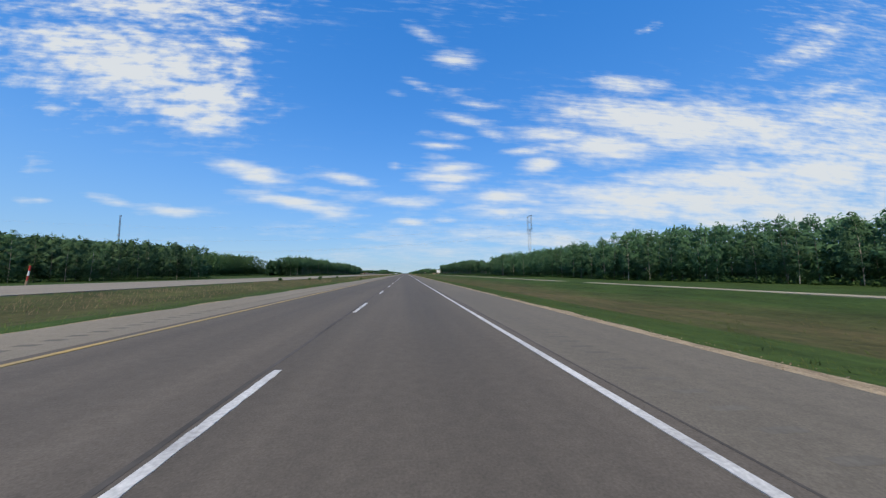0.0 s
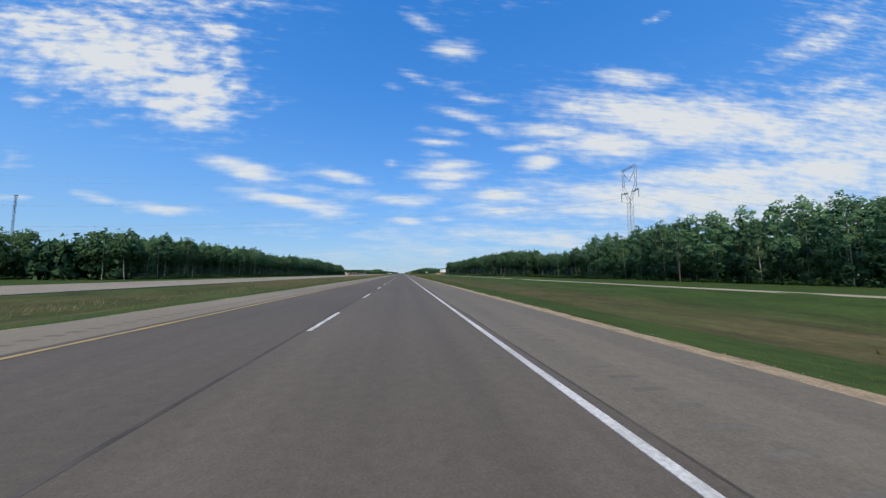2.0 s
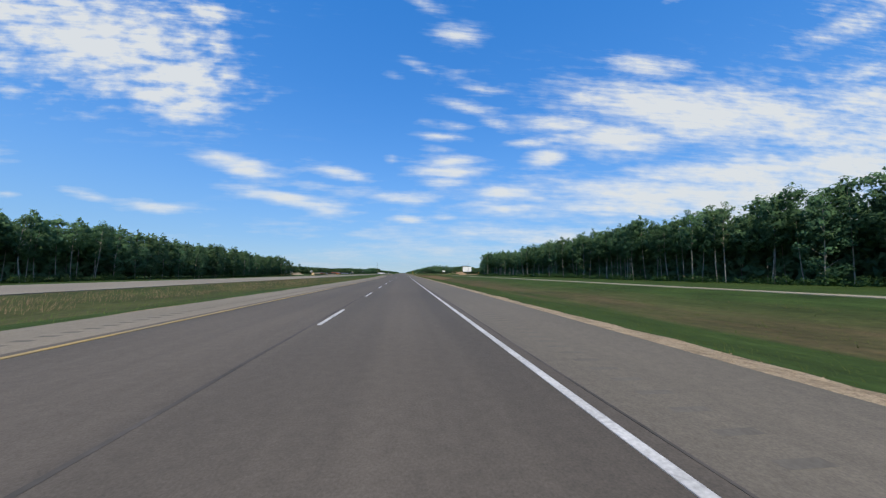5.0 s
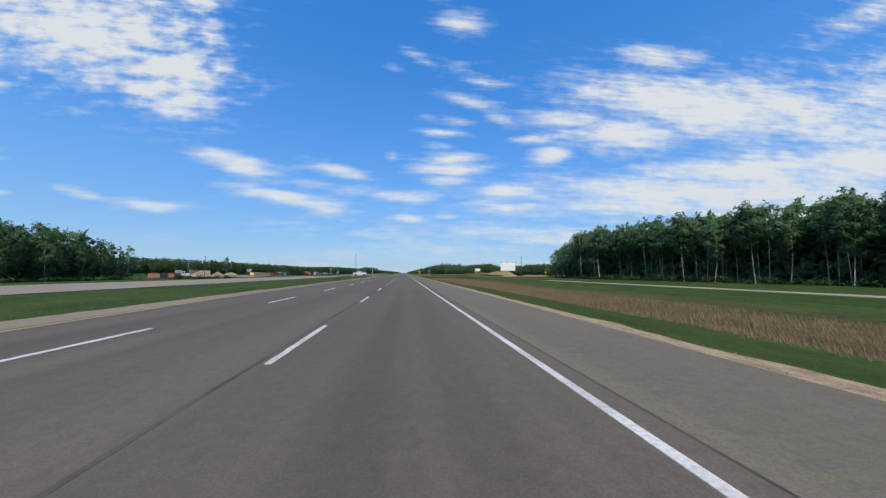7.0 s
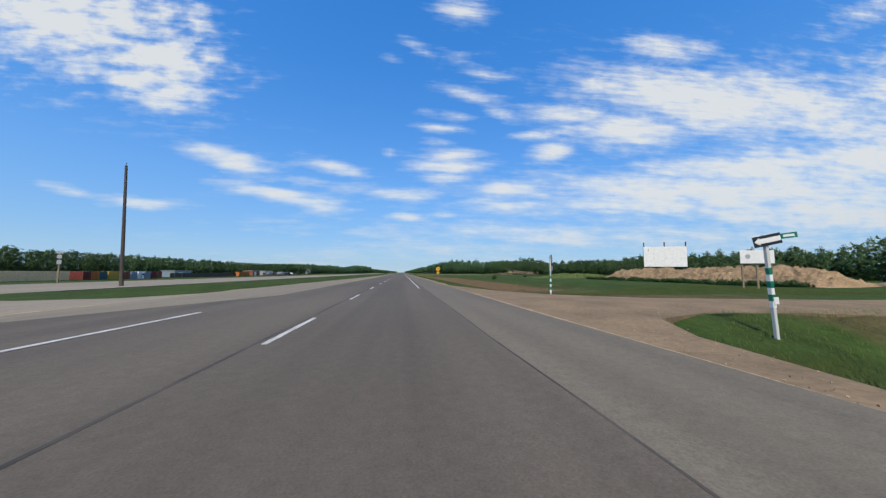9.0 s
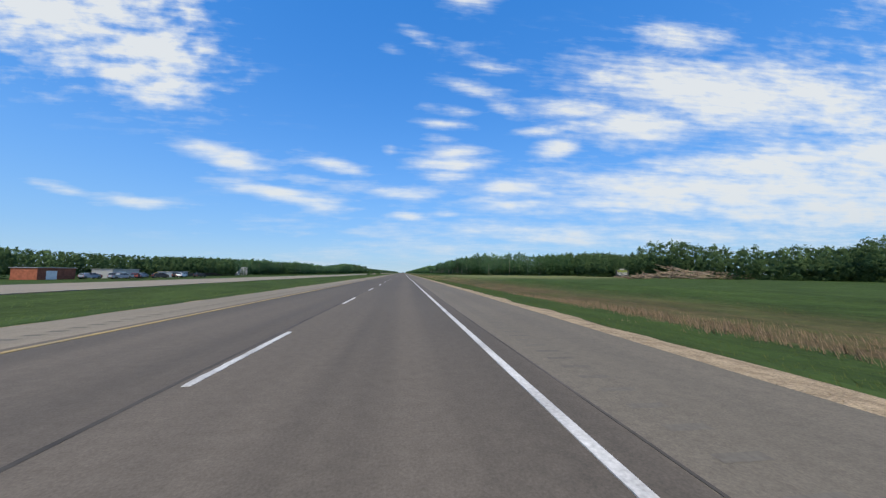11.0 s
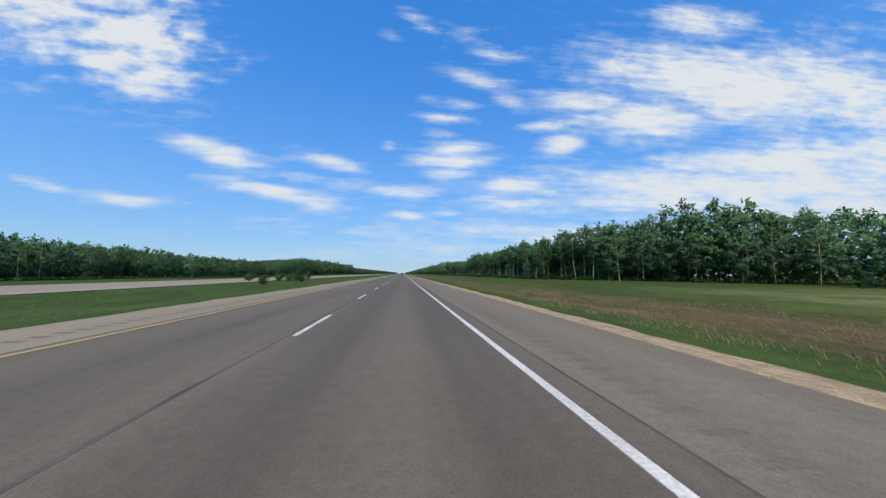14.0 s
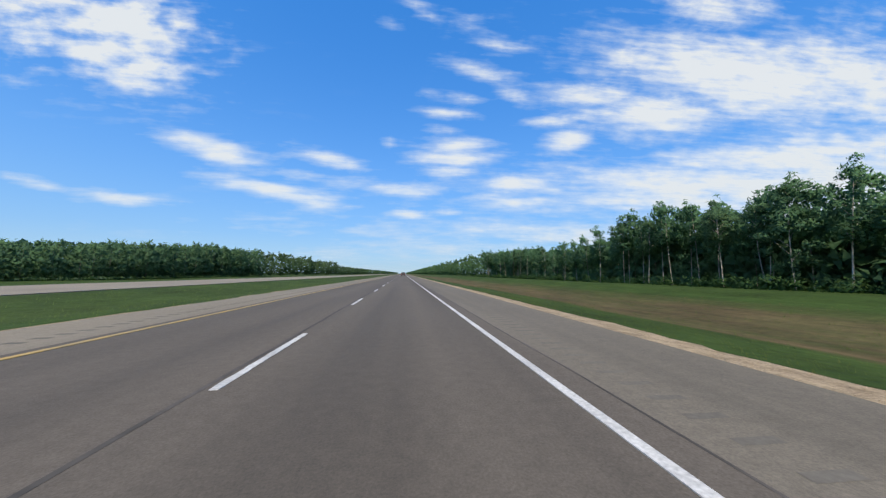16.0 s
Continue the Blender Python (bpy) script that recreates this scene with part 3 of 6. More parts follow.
def aspen(seed, leaves=900, size=0.42, bare=0.38, wide=1.0, lumps=24):
    """Trunk mesh data, leaves and their normals for a slender aspen with a billowing uneven crown."""
    r = np.random.default_rng(seed)
    height = TALL
    trunk = limb_points(r, height * 0.86, r.normal(0, 0.4, 2))
    verts, faces = tube(trunk, np.linspace(0.092, 0.028, 7))
    centres, radii = [], []
    for k in range(lumps):
        u = (k + r.uniform(0.1, 0.9)) / lumps
        h = bare + (0.93 - bare) * u
        base = np.array([np.interp(h, np.linspace(0, 0.86, 7), trunk[:, i]) for i in range(3)])
        width = wide * 2.5 * math.sqrt(max(0.03, 1 - u ** 2.4)) * (0.5 + 0.5 * min(1, u * 3.5))
        a, out = 2.4 * k + r.uniform(-0.5, 0.5), width * r.uniform(0.35, 1.0)
        tip = base + (math.cos(a) * out, math.sin(a) * out, out * r.uniform(0.05, 0.35))
        if k % 2 == 0:
            v, f = tube(np.stack([base - (0, 0, out * 0.5), (base + tip) / 2 - (0, 0, 0.25), tip]), (0.045, 0.03, 0.012), 4)
            faces += [tuple(i + len(verts) for i in q) for q in f]
            verts += v
        centres.append(tip)
        radii.append(wide * r.uniform(0.62, 1.18) * (1.0 - 0.3 * u))
    top = trunk[-1] + r.normal(0, 0.25, 3) * (1, 1, 0)
    for k in range(3):
        centres.append(np.array((top[0], top[1], height)) - (0, 0, 0.6 + 0.75 * k) + r.normal(0, 0.35, 3) * (1, 1, 0))
        radii.append(0.58 + 0.2 * k)
    q, n = foliage(r, centres, radii, leaves, size, height * (bare + 0.25))
    return verts, faces, q, n


def spruce(seed, leaves=2200, size=0.32):
    r = np.random.default_rng(seed)
    trunk = limb_points(r, TALL * 0.98, r.normal(0, 0.15, 2))
    verts, faces = tube(trunk, np.linspace(0.16, 0.02, 7))
    centres, spread = [], []
    for k in range(26):
        h = 0.10 + 0.88 * k / 26
        reach = (1 - h) * 2.5 * r.uniform(0.7, 1.15) + 0.06
        for j in range(4):
            a = r.uniform(0, 6.28)
            out = reach * r.uniform(0.25, 0.9)
            centres.append((math.cos(a) * out, math.sin(a) * out, h * TALL - out * 0.3))
            spread.append(0.08 + reach * 0.16)
    q = leaf_quads(r, np.array(centres), np.array(spread), leaves, size, 0.45)
    return verts, faces, q, rounded(q, (0, 0, TALL * 0.35), r)


def tree_thing(name, data, bark, leaf, label):
    ob = thing(name, (0, 0, 0), label, "tree", "roadside trees")
    part("trunk", mesh_of("trunk", data[0], data[1], bark, True), bark, ob)
    part("crown", loose_mesh("crown", data[2], leaf, data[3]), leaf, ob)
    return ob


BARE = (0.46, 0.36, 0.52, 0.42)
aspens = [tree_thing("aspen_tree", aspen(20 + k, 2100, 0.30, BARE[k], 0.9 + 0.1 * (k % 3)), "bark", "leaf", "tall slender aspen with pale trunk and green crown") for k in range(4)]
leafy_kinds = [tree_thing("aspen_tree", aspen(30 + k, 2300, 0.33, (0.10, 0.16, 0.07)[k], 1.12, 30), "bark", "leaf", "broad green aspen with a crown that reaches low") for k in range(3)]
spruces = [tree_thing("spruce_tree", spruce(60 + k), "dark_bark", "spruce", "dark green narrow spruce at the forest edge") for k in range(2)]
fine_high = [aspen(100 + k, 900, 0.46, 0.36 + 0.04 * k, 1.15) for k in range(4)]
fine_low = [aspen(110 + k, 950, 0.46, 0.12, 1.15, 28) for k in range(4)]
thin_high = [aspen(120 + k, 290, 0.80, 0.34 + 0.04 * k, 1.2) for k in range(4)]
thin_low = [aspen(130 + k, 290, 0.86, 0.10, 1.2, 28) for k in range(4)]
far_near = [aspen(170 + k, 130, 1.2, 0.08, 1.3, 18) for k in range(4)]
far_kinds = [aspen(160 + k, 70, 1.5, 0.1, 1.3, 14) for k in range(4)]

# forest edges: from y, to y, edge x at both ends, open: pale trunks stand clear below high crowns
RIGHT = [(-40, 240, 68, 66, False), (240, 300, 70, 70, True), (300, 592, 66, 66, True), (592, 625, 66, 70, False), (962, 992, 95, 63, False), (990, 1012, 88, 70, False),
         (1012, 1040, 68, 56, False), (1040, 1060, 56, 48, True), (1060, 1260, 47, 42, True)]
LEFT = [(-60, 128, -72, -74, False), (236, 440, -76, -79, True), (440, 588, -79, -82, False), (930, 1040, -114, -104, False), (1040, 1300, -94, -84, False)]
BACK = [(110, 250, -120, -118), (200, 345, -122, -92), (590, 700, -165, -180), (700, 800, -178, -147), (800, 960, -147, -98), (262, 296, 150, 150), (636, 760, 112, 120),
        (690, 830, 104, 108), (874, 898, 106, 101), (760, 905, 112, 92), (890, 1000, 118, 110), (930, 962, 120, 95)]
FAR = [(1260, 2200, 44, 40), (2200, 5200, 40, 36), (1300, 2100, -88, -100), (2100, 5200, -95, -75)]
# how high the canopy stands along the road
CANOPY = {
    "RIGHT": [(0, 11.5), (46, 11.8), (89, 15.2), (104, 14.0), (240, 15.0), (278, 10.0), (293, 12.7), (317, 15.2), (345, 15.8), (404, 16.4), (509, 16.0), (520, 14.6), (542, 15.6), (575, 17.9), (597, 17.4),
              (606, 15.6), (618, 13.8), (626, 10.6), (962, 14.2), (970, 13.4), (980, 17.6), (986, 15.0), (990, 11.0), (995, 12.4), (1009, 14.7), (1018, 18.4), (1037, 15.6), (1050, 16.6), (1060, 14.4),
              (1118, 13.2), (1135, 12.6), (1142, 14.8), (1155, 13.6), (1162, 11.3), (1188, 10.0), (1218, 12.0), (1276, 14.0), (2200, 12), (5200, 13)],
    "LEFT": [(-60, 10.5), (65, 9.8), (112, 11.6), (128, 12.5), (236, 13.8), (319, 14.6), (345, 13.0), (372, 14.1), (436, 14.6), (460, 14.0), (511, 14.0), (540, 11.5), (554, 11.5), (563, 13.6), (578, 12.3),
             (588, 8.5), (930, 9.6), (1000, 11.6), (1040, 11.4), (1090, 10.7), (1140, 10.2), (1180, 9.6), (1212, 12.5), (1257, 15.0), (1300, 15.5), (1360, 17), (1530, 17), (1560, 13), (2100, 14), (5200, 14)],
    "BACK_LEFT": [(110, 13.5), (250, 14.5), (258, 13.5), (264, 6.5), (270, 5.0), (290, 5.0), (297, 13.0), (345, 14.0), (590, 11.0), (700, 12.0), (760, 12.5), (830, 11.0), (899, 9.6), (960, 10.0)],
    "BACK_RIGHT": [(262, 12.0), (296, 12.0), (636, 16.0), (655, 15.4), (668, 13.6), (684, 10.2), (690, 9.5), (830, 9.5), (849, 11.4), (861, 14.8), (873, 12.0), (878, 8.8), (887, 10.6), (909, 12.6), (946, 15.2), (1000, 16.0)],
}


def edge_x(e, y):
    return e[2] + (e[3] - e[2]) * (y - e[0]) / (e[1] - e[0])


def canopy(e, y):
    which = ("RIGHT" if e[2] > 0 else "LEFT") if e not in BACK else ("BACK_RIGHT" if e[2] > 0 else "BACK_LEFT")
    return 1.06 * blend(y, CANOPY[which])


spot = 0
for e in RIGHT + LEFT:
    side = 1 if e[2] > 0 else -1
    y = e[0] + 1.0
    while y < e[1] and spot < 289:
        x = edge_x(e, y) + side * rng.uniform(-1.0, 3.2)
        kinds = aspens if e[4] and rng.random() < 0.85 else leafy_kinds
        kind = spruces[spot % 2] if side > 0 and y > 100 and rng.random() < 0.03 else kinds[int(rng.integers(0, len(kinds)))]
        s = canopy(e, y) / TALL * rng.uniform(0.80, 1.04)
        copy_thing(kind, pose(x, y, land(x, y) - 0.05, 0, 0, rng.uniform(-180, 180))).scale = (s, s, s)
        spot += 1
        y += rng.uniform(3.6, 8.0)
for k, ob in enumerate(aspens + leafy_kinds + spruces):      # the first of each kind stands in the wood too
    x, y = (69 + 1.5 * k, 310 + 31 * k) if k < 7 else (52.0, 1062 + 30 * (k - 7))
    ob.matrix_basis = pose(x, y, land(x, y), 0, 0, 10 * k - 35)


def wood(name, e, kinds, rows, gap, leaf, label, trunks="", deep=4.6, front=0.0, inner=0, thick=1.2, edge_kinds=None):
    """One stretch of woodland: many trees joined."""
    leaves, soft, tone, verts, faces = [], [], [], [], []
    side = 1 if e[2] > 0 else -1
    for row in range(rows):
        y = e[0]
        while y < e[1]:
            d = (edge_kinds if edge_kinds and row == 0 else kinds)[int(rng.integers(0, len(kinds)))]
            s = canopy(e, y) / TALL * rng.uniform(0.84, 1.06)
            x, yy, a = edge_x(e, y) + side * (front + row * deep + rng.uniform(-1.5, 1.5)), y + rng.uniform(-1, 1), rng.uniform(-3, 3)
            rot = np.array([[math.cos(a), -math.sin(a), 0], [math.sin(a), math.cos(a), 0], [0, 0, 1]]) * s
            off = np.array([x, yy, land(x, yy)])
            leaves.append(d[2] @ rot.T + off)
            soft.append(d[3] @ rot.T / s)
            tone.append(np.full(len(d[2]), rng.normal(0, 0.13)))
            if trunks and row < 2 and rng.random() < 0.6:
                v = np.array(d[0])[:42] @ (rot.T * (0.75, 0.75, 1)) + off
                faces += [tuple(i + len(verts) for i in f) for f in d[1][:36]]
                verts += v.tolist()
            y += gap * rng.uniform(0.6, 1.4)
    if inner:      # shaded foliage deep inside the stand
        n = int((e[1] - e[0]) * inner)
        yy = rng.uniform(e[0], e[1], n)
        high = np.array([canopy(e, v) for v in yy])
        c = np.stack([edge_x(e, yy) + side * rng.uniform(front + 0.45 * rows * deep, front + rows * deep + 3, n), yy, rng.uniform(-0.02, 0.80, n) * high], 1)
        q = leaf_quads(rng, c, np.full(n, 0.3), n, thick)
        leaves.append(q)
        soft.append(rounded(q, q.mean(1) + (side, 0, 0), rng))
        tone.append(rng.normal(0, 0.1, n))
        # the thicket that closes the stand below its crowns, its leaf tone raised to lift the shade
        n = int((e[1] - e[0]) * (120 if e in RIGHT + LEFT and e[4] else 30))
        yy = rng.uniform(e[0], e[1], n)
        high = np.array([canopy(e, v) for v in yy])
        c = np.stack([edge_x(e, yy) + side * (front + 2.0 + (rows * deep + 2.0) * rng.random(n) ** 1.5), yy, rng.uniform(-0.03, 0.56, n) * high], 1)
        q = leaf_quads(rng, c, np.full(n, 0.3), n, 1.25)
        leaves.append(q)
        soft.append(rounded(q, q.mean(1) + (side, 0, 0), rng))
        tone.append(rng.normal(0.12, 0.1, n))
        n = int((e[1] - e[0]) * (90 if e in RIGHT + LEFT and e[4] else 12))
        yy = rng.uniform(e[0] - 2, e[1] + 2, n)
        high = np.array([canopy(e, v) for v in yy])
        c = np.stack([edge_x(e, yy) + side * rng.uniform(front + rows * deep, front + rows * deep + 8, n), yy, rng.uniform(-0.03, 0.62, n) * high], 1)
        q = leaf_quads(rng, c, np.full(n, 0.3), n, 2.3)
        leaves.append(q)
        soft.append(rounded(q, q.mean(1) + (side, 0, 0), rng))
        tone.append(rng.normal(0.0, 0.1, n))
    ob = new(name, loose_mesh(name, np.concatenate(leaves), leaf, np.concatenate(soft), np.concatenate(tone)))
    tagged(ob, label, "woodland", kind="stuff")
    if verts:
        t = part("trunks", mesh_of("trunks", verts, faces, trunks, True), trunks, ob, "thin pale trunks at the edge of the wood")
        tagged(t, kind="stuff")
    return ob


for e in RIGHT + LEFT:
    high = e[4]
    wood("woodland", e, thin_high if high else thin_low, 3, 3.0, "leaf", "dense green aspen woodland beside the highway", "bark" if high else "dull_bark", front=2.0, inner=70, thick=1.3,
         edge_kinds=(fine_high if high else fine_low) if e[2] > 0 else None)
for e in BACK:
    wood("woodland", e, thin_low, 3, 4.0, "leaf_far", "green mixed woodland behind open land", deep=5.5, inner=52, thick=1.15, edge_kinds=fine_low)
for e in FAR:
    wood("distant_woodland", e, far_near if e[0] < 1500 else far_kinds, 3 if e[0] < 1500 else 2, 7.0 if e[0] < 1500 else 10.0, "leaf_far", "distant green woodland along the highway", deep=9.0)


def undergrowth(e, count, low=0.5, high=1.6, name="undergrowth", shift=-1.5):
    side = 1 if e[2] > 0 else -1
    ys = rng.uniform(e[0], e[1], count)
    size = rng.uniform(low * 0.5, high * 0.42, count)
    c = np.array([(edge_x(e, y) + side * (shift + rng.uniform(-2.0, 3.0)), y, land(edge_x(e, y), y) + rng.uniform(0.2, 0.9) * s) for y, s in zip(ys, size)])
    q, n = foliage(rng, c, size, count * 30, 0.30, 0.0)
    n = n + (-side * 0.3, 0, 0.3) if len(n) else n
    ob = new(name, loose_mesh(name, q, "shrub", n / np.linalg.norm(n, axis=1)[:, None]))
    return tagged(ob, "low leafy shrubs and saplings along the trees", "undergrowth", kind="stuff")


for e in RIGHT + LEFT:
    undergrowth(e, int((e[1] - e[0]) * (3.2 if e[4] else 1.4)), 0.6, 3.2 if e[4] else 2.0, shift=-2.6 if e[4] else -1.5)
    if not e[4]:
        undergrowth(e, int((e[1] - e[0]) * 1.2), 0.9, 4.4, shift=0.0)
for e in BACK[:5] + BACK[6:]:
    undergrowth(e, int((e[1] - e[0]) * 1.2), 0.8, 3.6, shift=-2.5)

undergrowth((650, 703, 53.2, 57.0), 420, 0.5, 1.7, shift=-0.8)
undergrowth((575, 612, -62, -66), 60, 0.6, 2.0)

# ---------------------------------------------------------------- grass
def tufts(name, count, xr, yr, height, material, label, width=0.09, blades=3, lean=0.35, where=None):
    x, y = rng.uniform(*xr, count), rng.uniform(*yr, count)
    if where:
        keep = np.array([where(a, b) for a, b in zip(x, y)])
        x, y = x[keep], y[keep]
    z = np.array([land(a, b) for a, b in zip(x, y)])
    root = np.repeat(np.stack([x, y, z - 0.03], 1), blades, 0)
    n = len(root)
    root = root + rng.normal(0, 0.35, (n, 3)) * (1, 1, 0)
    a = rng.uniform(-0.55, 0.55, n)
    h = height * rng.uniform(0.5, 1.25, n)
    side = np.stack([np.cos(a), np.sin(a), 0 * a], 1) * (width * rng.uniform(0.6, 1.4, n))[:, None]
    tip = root + np.stack([rng.normal(0, lean * 0.8, n) * h, (0.1 + np.abs(rng.normal(0, lean, n))) * h, h], 1)      # tips all lean forward, so the blades' sunlit faces show
    ob = new(name, loose_mesh(name, np.stack([root - side, root + side, tip], 1), material, np.array((0, 0, 1.0)) + rng.normal(0, 0.2, (n, 3))))
    return tagged(ob, label, "grass", kind="stuff")


def dry_spot(x, y):
    if 616 < y < 655:
        return False
    return noise.noise((x * 0.09, y * 0.018, 5.0)) > (-0.25 if 460 < y < 800 else 0.05)


def off_roads(x, y):
    return not (608 < y < 646 and -22 < x < 60)


tufts("dry_grass", 14000, (13.0, 22.0), (440, 800), 0.32, "straw", "tall dry straw-coloured grass in the ditch", 0.014, 8, 0.25, lambda x, y: dry_spot(x, y) and 440 < y < 790 - 6 * (x - 13))
tufts("green_grass", 26000, (5.7, 13.0), (-10, 1130), 0.12, "blade", "short green grass on the road bank", 0.012, 5, 0.5, off_roads)
tufts("green_grass", 12000, (13.0, 31.0), (-10, 1160), 0.16, "blade", "short green grass on the road bank", 0.025, 4, 0.5, off_roads)
tufts("green_grass", 15000, (-21.8, -8.8), (0, 1150), 0.15, "blade", "green median grass", 0.016, 5, 0.5, lambda x, y: off_roads(x, y) and x < shoulder_left(y) - 0.4)
tufts("dry_grass", 9000, (13.0, 27.0), (-10, 1160), 0.16, "dull_straw", "short dry straw-coloured grass in the ditch", 0.018, 4, 0.5, dry_spot)
tufts("dry_grass", 9000, (-21.5, -12.0), (0, 460), 0.16, "dull_straw", "dry straw-coloured grass in the median", 0.010, 5, 0.5, dry_spot)

tufts("dry_grass", 700, (10.5, 19.0), (740, 900), 0.26, "straw", "loose pale tufts of dry grass along the ditch", 0.010, 9, 0.3, lambda x, y: noise.noise((x * 0.2, y * 0.05, 2.0)) > 0.22)
tufts("dry_grass", 5200, (9.5, 25.0), (845, 1015), 0.20, "straw", "scattered pale dry stems in the ditch beside paler grass", 0.010, 5, 0.6, lambda x, y: noise.noise((x * 0.14, y * 0.035, 6.0)) > -0.1)
tufts("green_grass", 3600, (6.3, 22.0), (845, 1015), 0.24, "blade", "loose tall green weeds on the road bank", 0.013, 5, 0.5, lambda x, y: noise.noise((x * 0.18, y * 0.05, 7.0)) > 0.0)
tufts("dry_grass", 4200, (-21.8, -16.0), (0, 420), 0.26, "straw", "pale dry stems along the far side of the median", 0.012, 5, 0.45, lambda x, y: noise.noise((x * 0.12, y * 0.03, 8.0)) > -0.15)
tufts("green_grass", 9000, (8.6, 30.0), (604, 623.5), 0.15, "blade", "rough green grass beside the side road", 0.010, 8, 0.6, lambda x, y: y < 622.5)
tufts("green_grass", 700, (8.4, 30.0), (622.4, 625.4), 0.16, "blade", "rough weeds along the edge of the side road", 0.010, 10, 0.6, lambda x, y: x > 8.4 + (y - 622.4) * 0.9)
tufts("green_grass", 500, (6.2, 9.0), (610, 622.5), 0.14, "blade", "rough weeds along the edge of the side road", 0.010, 10, 0.6, lambda x, y: x > np.interp(y, (607, 616, 621.5, 624), (5.2, 5.7, 7.0, 8.4)))
tufts("green_grass", 3000, (9.0, 46.0), (634.5, 650), 0.18, "blade", "rough green grass beside the side road", 0.018, 6, 0.5, lambda x, y: y > 636 or x > 14)
tufts("dry_grass", 6500, (10.4, 25.0), (535, 617), 0.27, "straw", "dense tall dry grass in the ditch before the side road", 0.011, 8, 0.4, lambda x, y: x > 10.4 + max(0, y - 606) * 0.3 + 0.9 * noise.noise((0.3, y * 0.25, 4.0)) and x < 24 + 2.0 * noise.noise((0.7, y * 0.12, 1.0)))
tufts("dry_grass", 2500, (10.4, 25.0), (535, 617), 0.22, "dull_straw", "short dry grass between the tall straw", 0.02, 6, 0.5, lambda x, y: x > 10.8 + max(0, y - 606) * 0.3)
tufts("green_grass", 1500, (10.0, 46.0), (634, 652), 0.22, "blade", "rough green grass beside the side road", 0.014, 6, 0.4)


def loose_stones(name, count, xr, yr, z, label, where=None):
    """Small angular stones scattered over bare ground."""
    x, y = rng.uniform(*xr, count), rng.uniform(*yr, count)
    if where:
        keep = where(x, y)
        x, y = x[keep], y[keep]
    n = len(x)
    r = rng.uniform(0.008, 0.022, n)
    c = np.stack([x, y, np.array([z(a, b) for a, b in zip(x, y)])], 1)
    a = rng.uniform(0, 6.28, n)
    ring = [c + np.stack([np.cos(a + k * 2.1) * r, np.sin(a + k * 2.1) * r, -0.01 + 0 * r], 1) for k in range(3)]
    top = c + np.stack([rng.normal(0, 0.01, n), rng.normal(0, 0.01, n), r * rng.uniform(0.5, 0.9, n)], 1)
    tri = np.concatenate([np.stack([ring[k], ring[(k + 1) % 3], top], 1) for k in range(3)])
    return tagged(new(name, loose_mesh(name, tri, "gravel")), label, "stones", kind="stuff")


loose_stones("loose_stones", 2600, (5.0, 13.0), (607, 627), lambda x, y: -0.07, "loose stones spilled where the dirt road meets the shoulder", lambda x, y: x < np.interp(y, (607, 616, 621.5, 624, 627), (5.2, 5.6, 6.9, 8.3, 13)))
loose_stones("loose_stones", 15000, (4.9, 6.0), (0, 1150), lambda x, y: -0.05 - 0.10 * max(0, x - 4.9), "loose tan stones along the shoulder edge", lambda x, y: (y < 560) | (y > 640))

# ---------------------------------------------------------------- clouds
CLOUD_BASE, RIM, MID = 2300.0, 8600.0, 547.0


